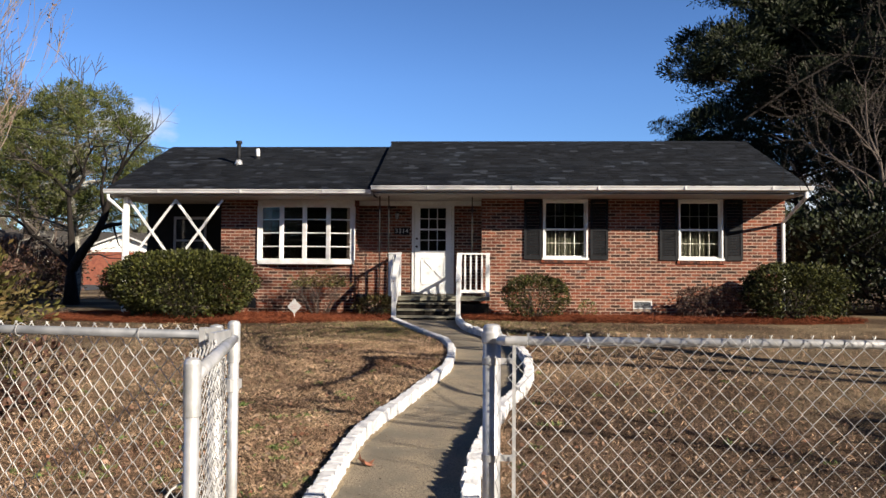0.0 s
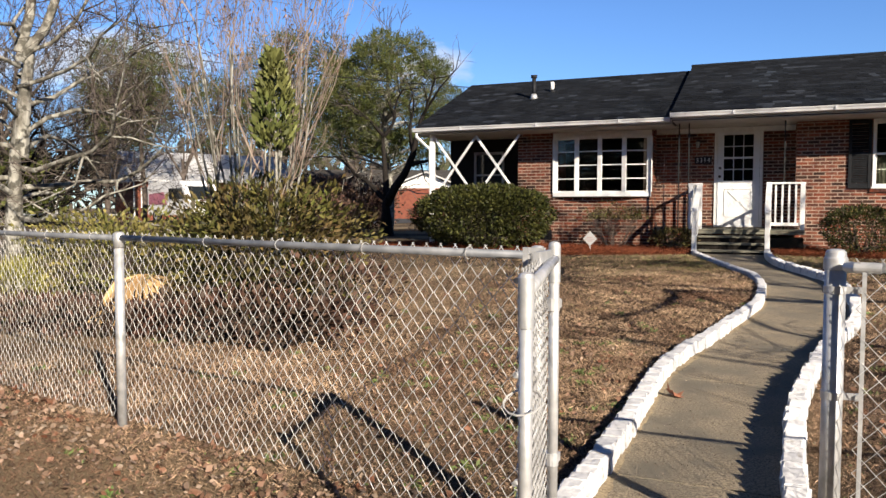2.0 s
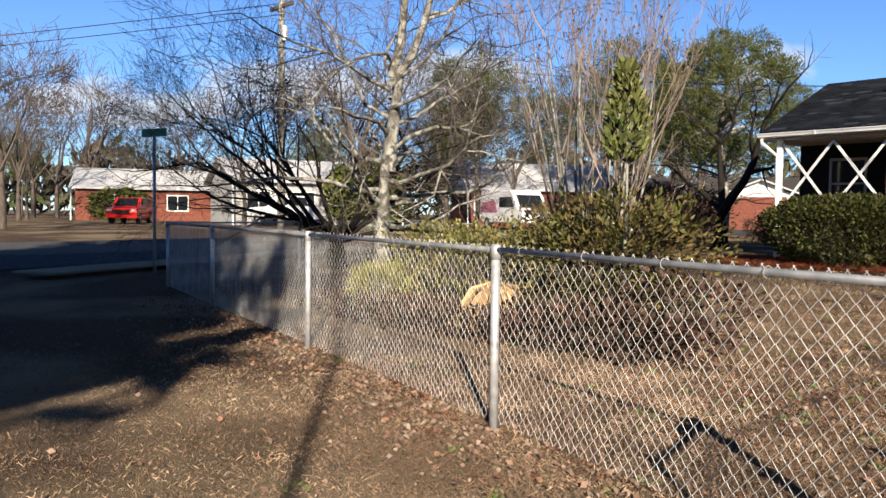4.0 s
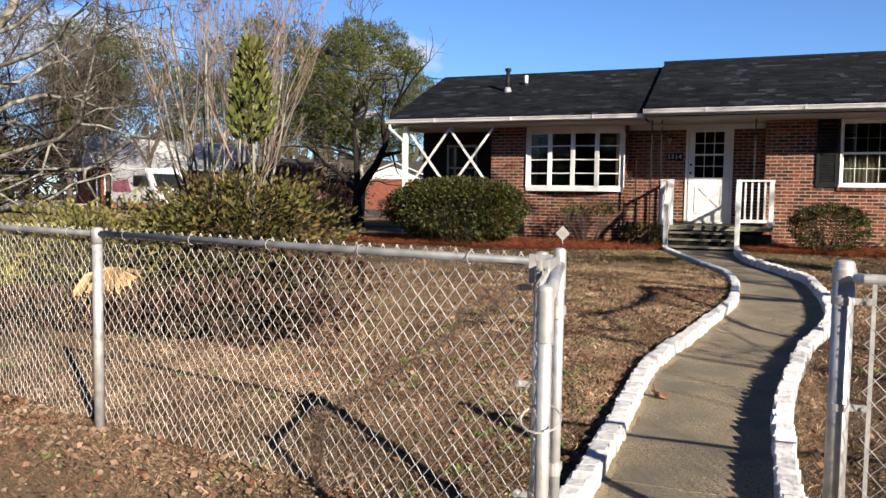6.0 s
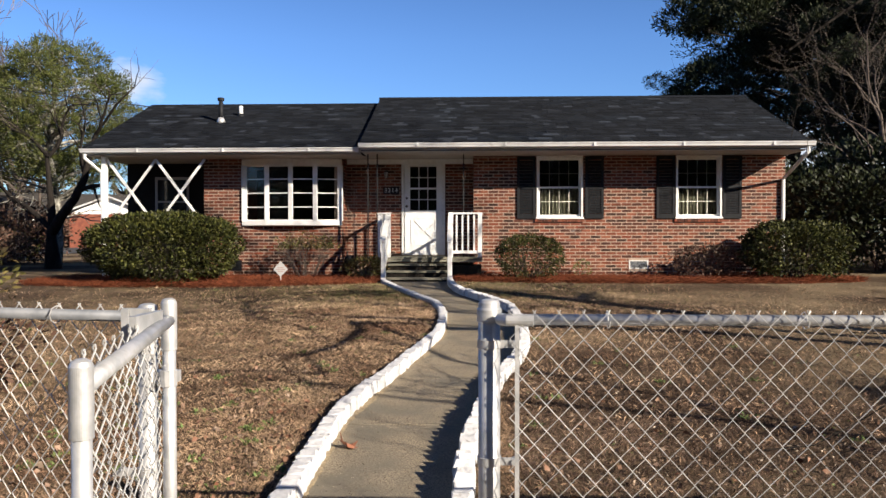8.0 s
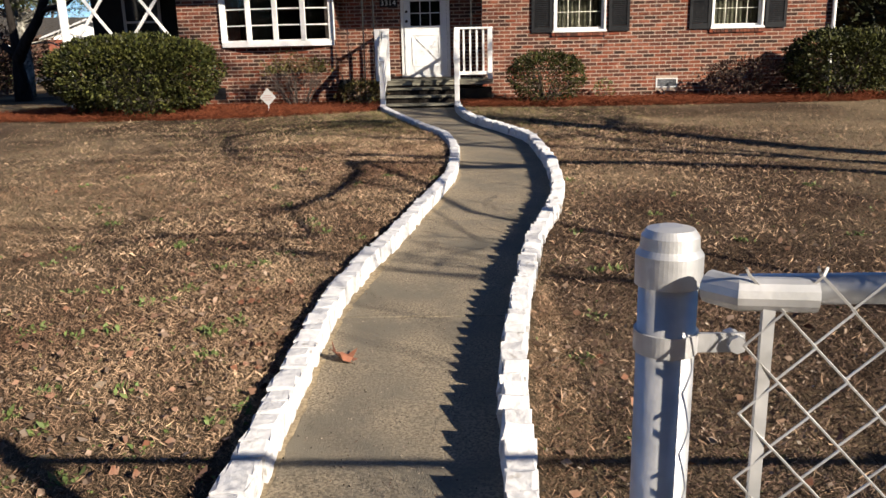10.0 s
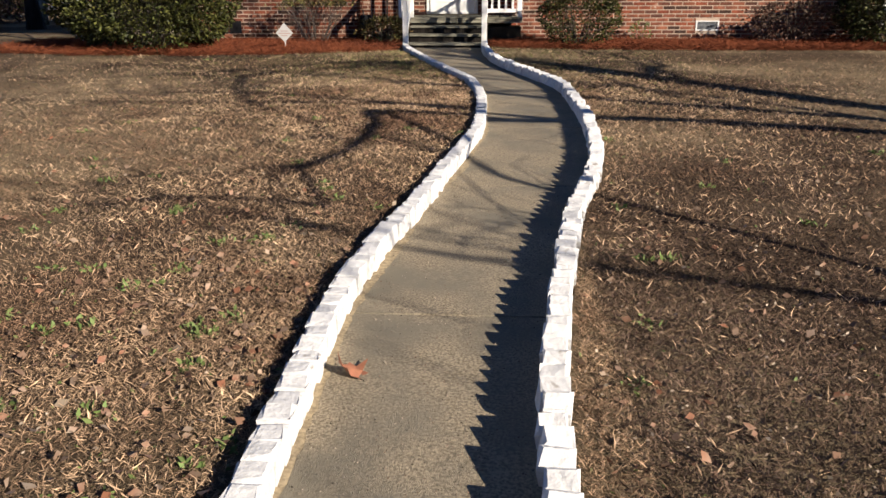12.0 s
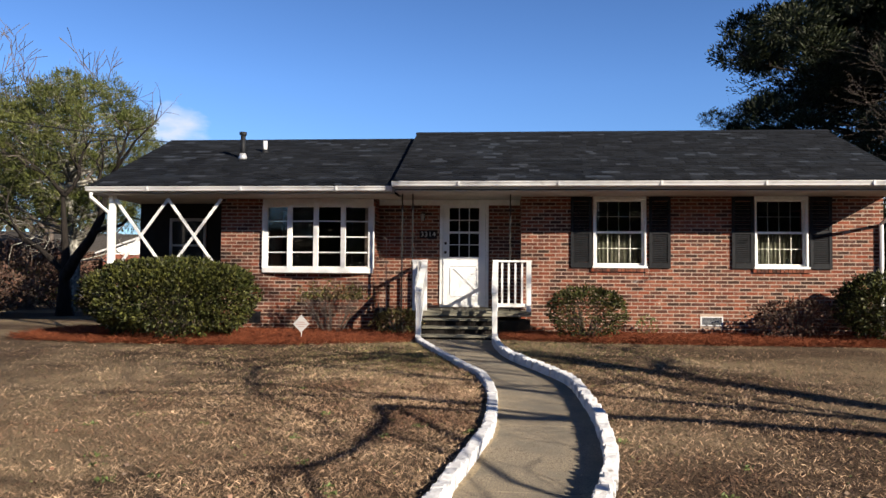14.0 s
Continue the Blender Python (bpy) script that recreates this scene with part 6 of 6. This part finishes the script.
leaves("grit", np.stack([fx, gy, np.array([ground_z(0, v) for v in gy]) + .0155], 1), np.stack([rng.normal(0, 1, 5200), rng.normal(0, 1, 5200), rng.uniform(0, .4, 5200)], 1), .0055, LITTER, None, "pale and dark grit scattered on the path", "stuff", 29, aspect=.8, spread=.2)
# sand washed along the foot of the kerb
SAND = mat("washed_sand", (.36, .29, .19), (.20, .16, .11), scale=60, rough=1.0, bump=.5, bscale=200, dist=.003)
g, P = Geo(), [p for p, a in along(CURB_L, .04) if p.y < 12]
for i, p in enumerate(P):
    w = .02 + .06 * max(0, .3 + noise.noise(Vector((i * .045, 0, 3)))) + .02 * noise.noise(Vector((i * .9, 0, 9)))
    zz = ground_z(0, p.y) + .0165
    g.v += [(p.x + .02, p.y, zz), (p.x + .03 + w, p.y, zz - .003)]
    if i:
        g.f.append((2 * i - 2, 2 * i - 1, 2 * i + 1, 2 * i))
g.out("sand", SAND, None, "tan sand washed along the kerb", "structure")
u = rng.uniform(0, 1, 4200)
fx = -.9 - 10.3 * u
fy = 2.24 + (-.78 - fx) * .219 + rng.normal(-.05, .28, 4200)
leaves("fallen_leaves", np.stack([fx, fy, np.full(4200, .012)], 1), np.stack([rng.normal(0, 1, len(fx)), rng.normal(0, 1, len(fx)), rng.uniform(-.1, .6, len(fx))], 1), .034, DRYLEAF, None, "brown leaves drifted along the fence foot", "stuff", 10, aspect=.7, spread=.3)
for k in range(2):
    gm = (CURB_L, CURB_R)[k]
    pts = along(gm, .01)
    P = [(p.x + (-.07 if k == 0 else .07) + rng.normal(0, .02), p.y, ground_z(0, p.y)) for p, a in pts for _ in range(2)]
    leaves("kerb_grass", P, [(rng.normal(0, .5), rng.normal(0, .5), 1) for _ in P], .05, STRAW, None, "dead grass along the kerb", "stuff", 12 + k, aspect=.1)


def mulch(x0, x1, y0, y1, seed):
    g, n = Geo(), 60
    rnd = random.Random(seed)
    edge = [y0 + .22 * noise.noise(Vector((i * .35, seed, 0))) + .55 * (abs(i / n - .5) * 2) ** 4 for i in range(n + 1)]
    for i in range(n + 1):
        x = x0 + (x1 - x0) * i / n
        for j, v in enumerate((0, .12, .5, 1)):
            y = edge[i] + (y1 - edge[i]) * v
            g.v.append((x, y, ground_z(x, y) + (-.02, .05, .07, .06)[j] + .02 * noise.noise(Vector((x * 3, y * 3, 1)))))
    for i in range(n):
        for j in range(3):
            a = 4 * i + j
            g.f.append((a, a + 4, a + 5, a + 1))
    g.out("mulch_bed", PINESTRAW, kind="structure", label="rust-coloured pine straw bed at the foot of the house", smooth=True)
    m = int((x1 - x0) * 5200)
    xs = rng.uniform(x0, x1, m)
    e = np.interp(xs, np.linspace(x0, x1, n + 1), edge)
    ys = e - .08 + (y1 - e) * rng.uniform(0, 1, m) ** 1.3
    a = rng.uniform(0, 6.28, m)
    leaves("pine_straw", np.stack([xs, ys, np.interp(ys, [3, 15], [0, .25]) + rng.uniform(.02, .09, m)], 1), np.stack([np.cos(a), np.sin(a), rng.uniform(0, .5, m)], 1), .10, PINESTRAW, None, "loose rust-coloured pine needles", "stuff", seed, aspect=.05, spread=.3)


mulch(-8.3, -1.66, 13.85, 16.58, 3)
mulch(-.25, 7.6, 14.80, 16.59, 4)

t = thing("fallen_leaf", "curled reddish-brown dry leaf lying on the path", "leaf", (-.604, 4.365, .03))
g = Geo()
o = [(1.5 * q, 1.5 * w_) for q, w_ in ((0, 0), (.012, .02), (.03, .018), (.028, .035), (.045, .05), (.025, .055), (.02, .075), (0, .065), (-.02, .075), (-.025, .055), (-.045, .05), (-.028, .035), (-.03, .018), (-.012, .02))]
g.slab([(a, b - .04, .012 + 12 * a * a + .25 * abs(b - .04)) for a, b in o], (0, 0, .0015))
g.out("blade", mat("red_leaf", (.30, .12, .07), (.22, .09, .05), scale=40, rough=.7), t)
t.rotation_euler = (0, .5, .8)

# ---- shingles ----
def shingles(x0, x1, eave, z, ridge_y, keep):
    rows = int((ridge_y - eave) / .1315)
    nrm = Vector((0, -SL, 1)).normalized()
    rnd = random.Random(int(x0 * 10) + 77)
    me = {}
    far = Geo()
    count = 0
    dy = .1315
    for r in range(rows + 1):
        ya = eave - .02 + r * dy
        yb = min(ya + dy * 1.12, ridge_y)
        x = x0 - rnd.uniform(0, .3)
        while x < x1:
            w = rnd.choice((.14, .2, .26, .33))
            a, b = max(x, x0), min(x + w - .006, x1)
            x += w
            if b - a < .02:
                continue
            th = rnd.choice((.006, .010, .014))
            za, zb = z + (ya - eave) * SL + .034, z + (yb - eave) * SL + .030
            if count < keep:
                key = (round(b - a, 2), th)
                if key not in me:
                    q = Geo()
                    L = dy * 1.12
                    q.v = [(0, 0, 0), (b - a, 0, 0), (b - a, L, L * SL), (0, L, L * SL), (0, 0, th), (b - a, 0, th), (b - a, L, L * SL + .002), (0, L, L * SL + .002)]
                    q.f = [(4, 5, 6, 7), (0, 1, 5, 4), (0, 4, 7, 3), (1, 2, 6, 5)]
                    me[key] = q.mesh("shingle")
                    me[key].materials.append(SHINGLE)
                ob = new("shingle", me[key])
                ob.parent = house
                ob.location = (a, ya, za - .001)
                count += 1
            else:
                k = len(far.v)
                far.v += [(a, ya, za), (b, ya, za), (b, yb, zb), (a, yb, zb), (a, ya, za + th), (b, ya, za + th), (b, yb, zb + .002), (a, yb, zb + .002)]
                far.f += [(k + 4, k + 5, k + 6, k + 7), (k, k + 1, k + 5, k + 4), (k, k + 4, k + 7, k + 3), (k + 1, k + 2, k + 6, k + 5)]
    far.out("shingles", SHINGLE, house, "dark shingles", "stuff")


shingles(-2.12, 6.62, EAVE, 2.958, RIDGE, 190)
shingles(-7.72, -2.13, EAVE + .10, 2.885, RIDGE + .02, 110)
Geo().slab([(-2.14, RIDGE - .14, 2.958 + (RIDGE - EAVE - .14) * SL + .045), (6.64, RIDGE - .14, 2.958 + (RIDGE - EAVE - .14) * SL + .045), (6.64, RIDGE + .01, 2.958 + (RIDGE - EAVE) * SL + .05), (-2.14, RIDGE + .01, 2.958 + (RIDGE - EAVE) * SL + .05)], (0, 0, .012)).out("ridge_cap", SHINGLE, house, "ridge shingles", "structure")

# ---- bricks ----
near = sorted(range(len(BRICKS)), key=lambda i: (abs(BRICKS[i][0] + .4) + .6 * abs(BRICKS[i][3] - 1.2)) if BRICKS[i][4] == "x" else 99)[:290]
nearset, shared, far = set(near), {}, Geo()
rnd = random.Random(23)
for i, (a, b, y, z, ax) in enumerate(BRICKS):
    o = rnd.uniform(0, .003)
    if i in nearset:
        key = round(b - a, 3)
        if key not in shared:
            q = Geo().mbox(pose(0, 0, 0, 90, 0, 0), 1, 1, 1)
            q = Geo()
            w, h, c = b - a, .0537, .0025
            q.v = [(0, .02, 0), (w, .02, 0), (w, .02, h), (0, .02, h), (c, 0, c), (w - c, 0, c), (w - c, 0, h - c), (c, 0, h - c)]
            q.f = [(4, 5, 6, 7), (0, 1, 5, 4), (1, 2, 6, 5), (2, 3, 7, 6), (3, 0, 4, 7)]
            shared[key] = q.mesh("brick")
            shared[key].materials.append(BRICK)
        ob = new("brick", shared[key])
        ob.parent = house
        ob.location = (a, y - o, z)
    else:
        k, h, c = len(far.v), .0537, .0025
        if ax == "x":
            V = [(a, y + .02, z), (b, y + .02, z), (b, y + .02, z + h), (a, y + .02, z + h), (a + c, y - o, z + c), (b - c, y - o, z + c), (b - c, y - o, z + h - c), (a + c, y - o, z + h - c)]
        elif ax == "e":
            V = [(y - .01, a, z), (y - .01, b, z), (y - .01, b, z + h), (y - .01, a, z + h), (y + .010 + o, a + c, z + c), (y + .010 + o, b - c, z + c), (y + .010 + o, b - c, z + h - c), (y + .010 + o, a + c, z + h - c)]
        else:
            V = [(y + .02, b, z), (y + .02, a, z), (y + .02, a, z + h), (y + .02, b, z + h), (y - o, b - c, z + c), (y - o, a + c, z + c), (y - o, a + c, z + h - c), (y - o, b - c, z + h - c)]
        far.v += V
        far.f += [(k + p, k + q, k + r, k + s) for p, q, r, s in ((4, 5, 6, 7), (0, 1, 5, 4), (1, 2, 6, 5), (2, 3, 7, 6), (3, 0, 4, 7))]
far.out("bricks", BRICK_I, house, "red and brown bricks", "stuff")
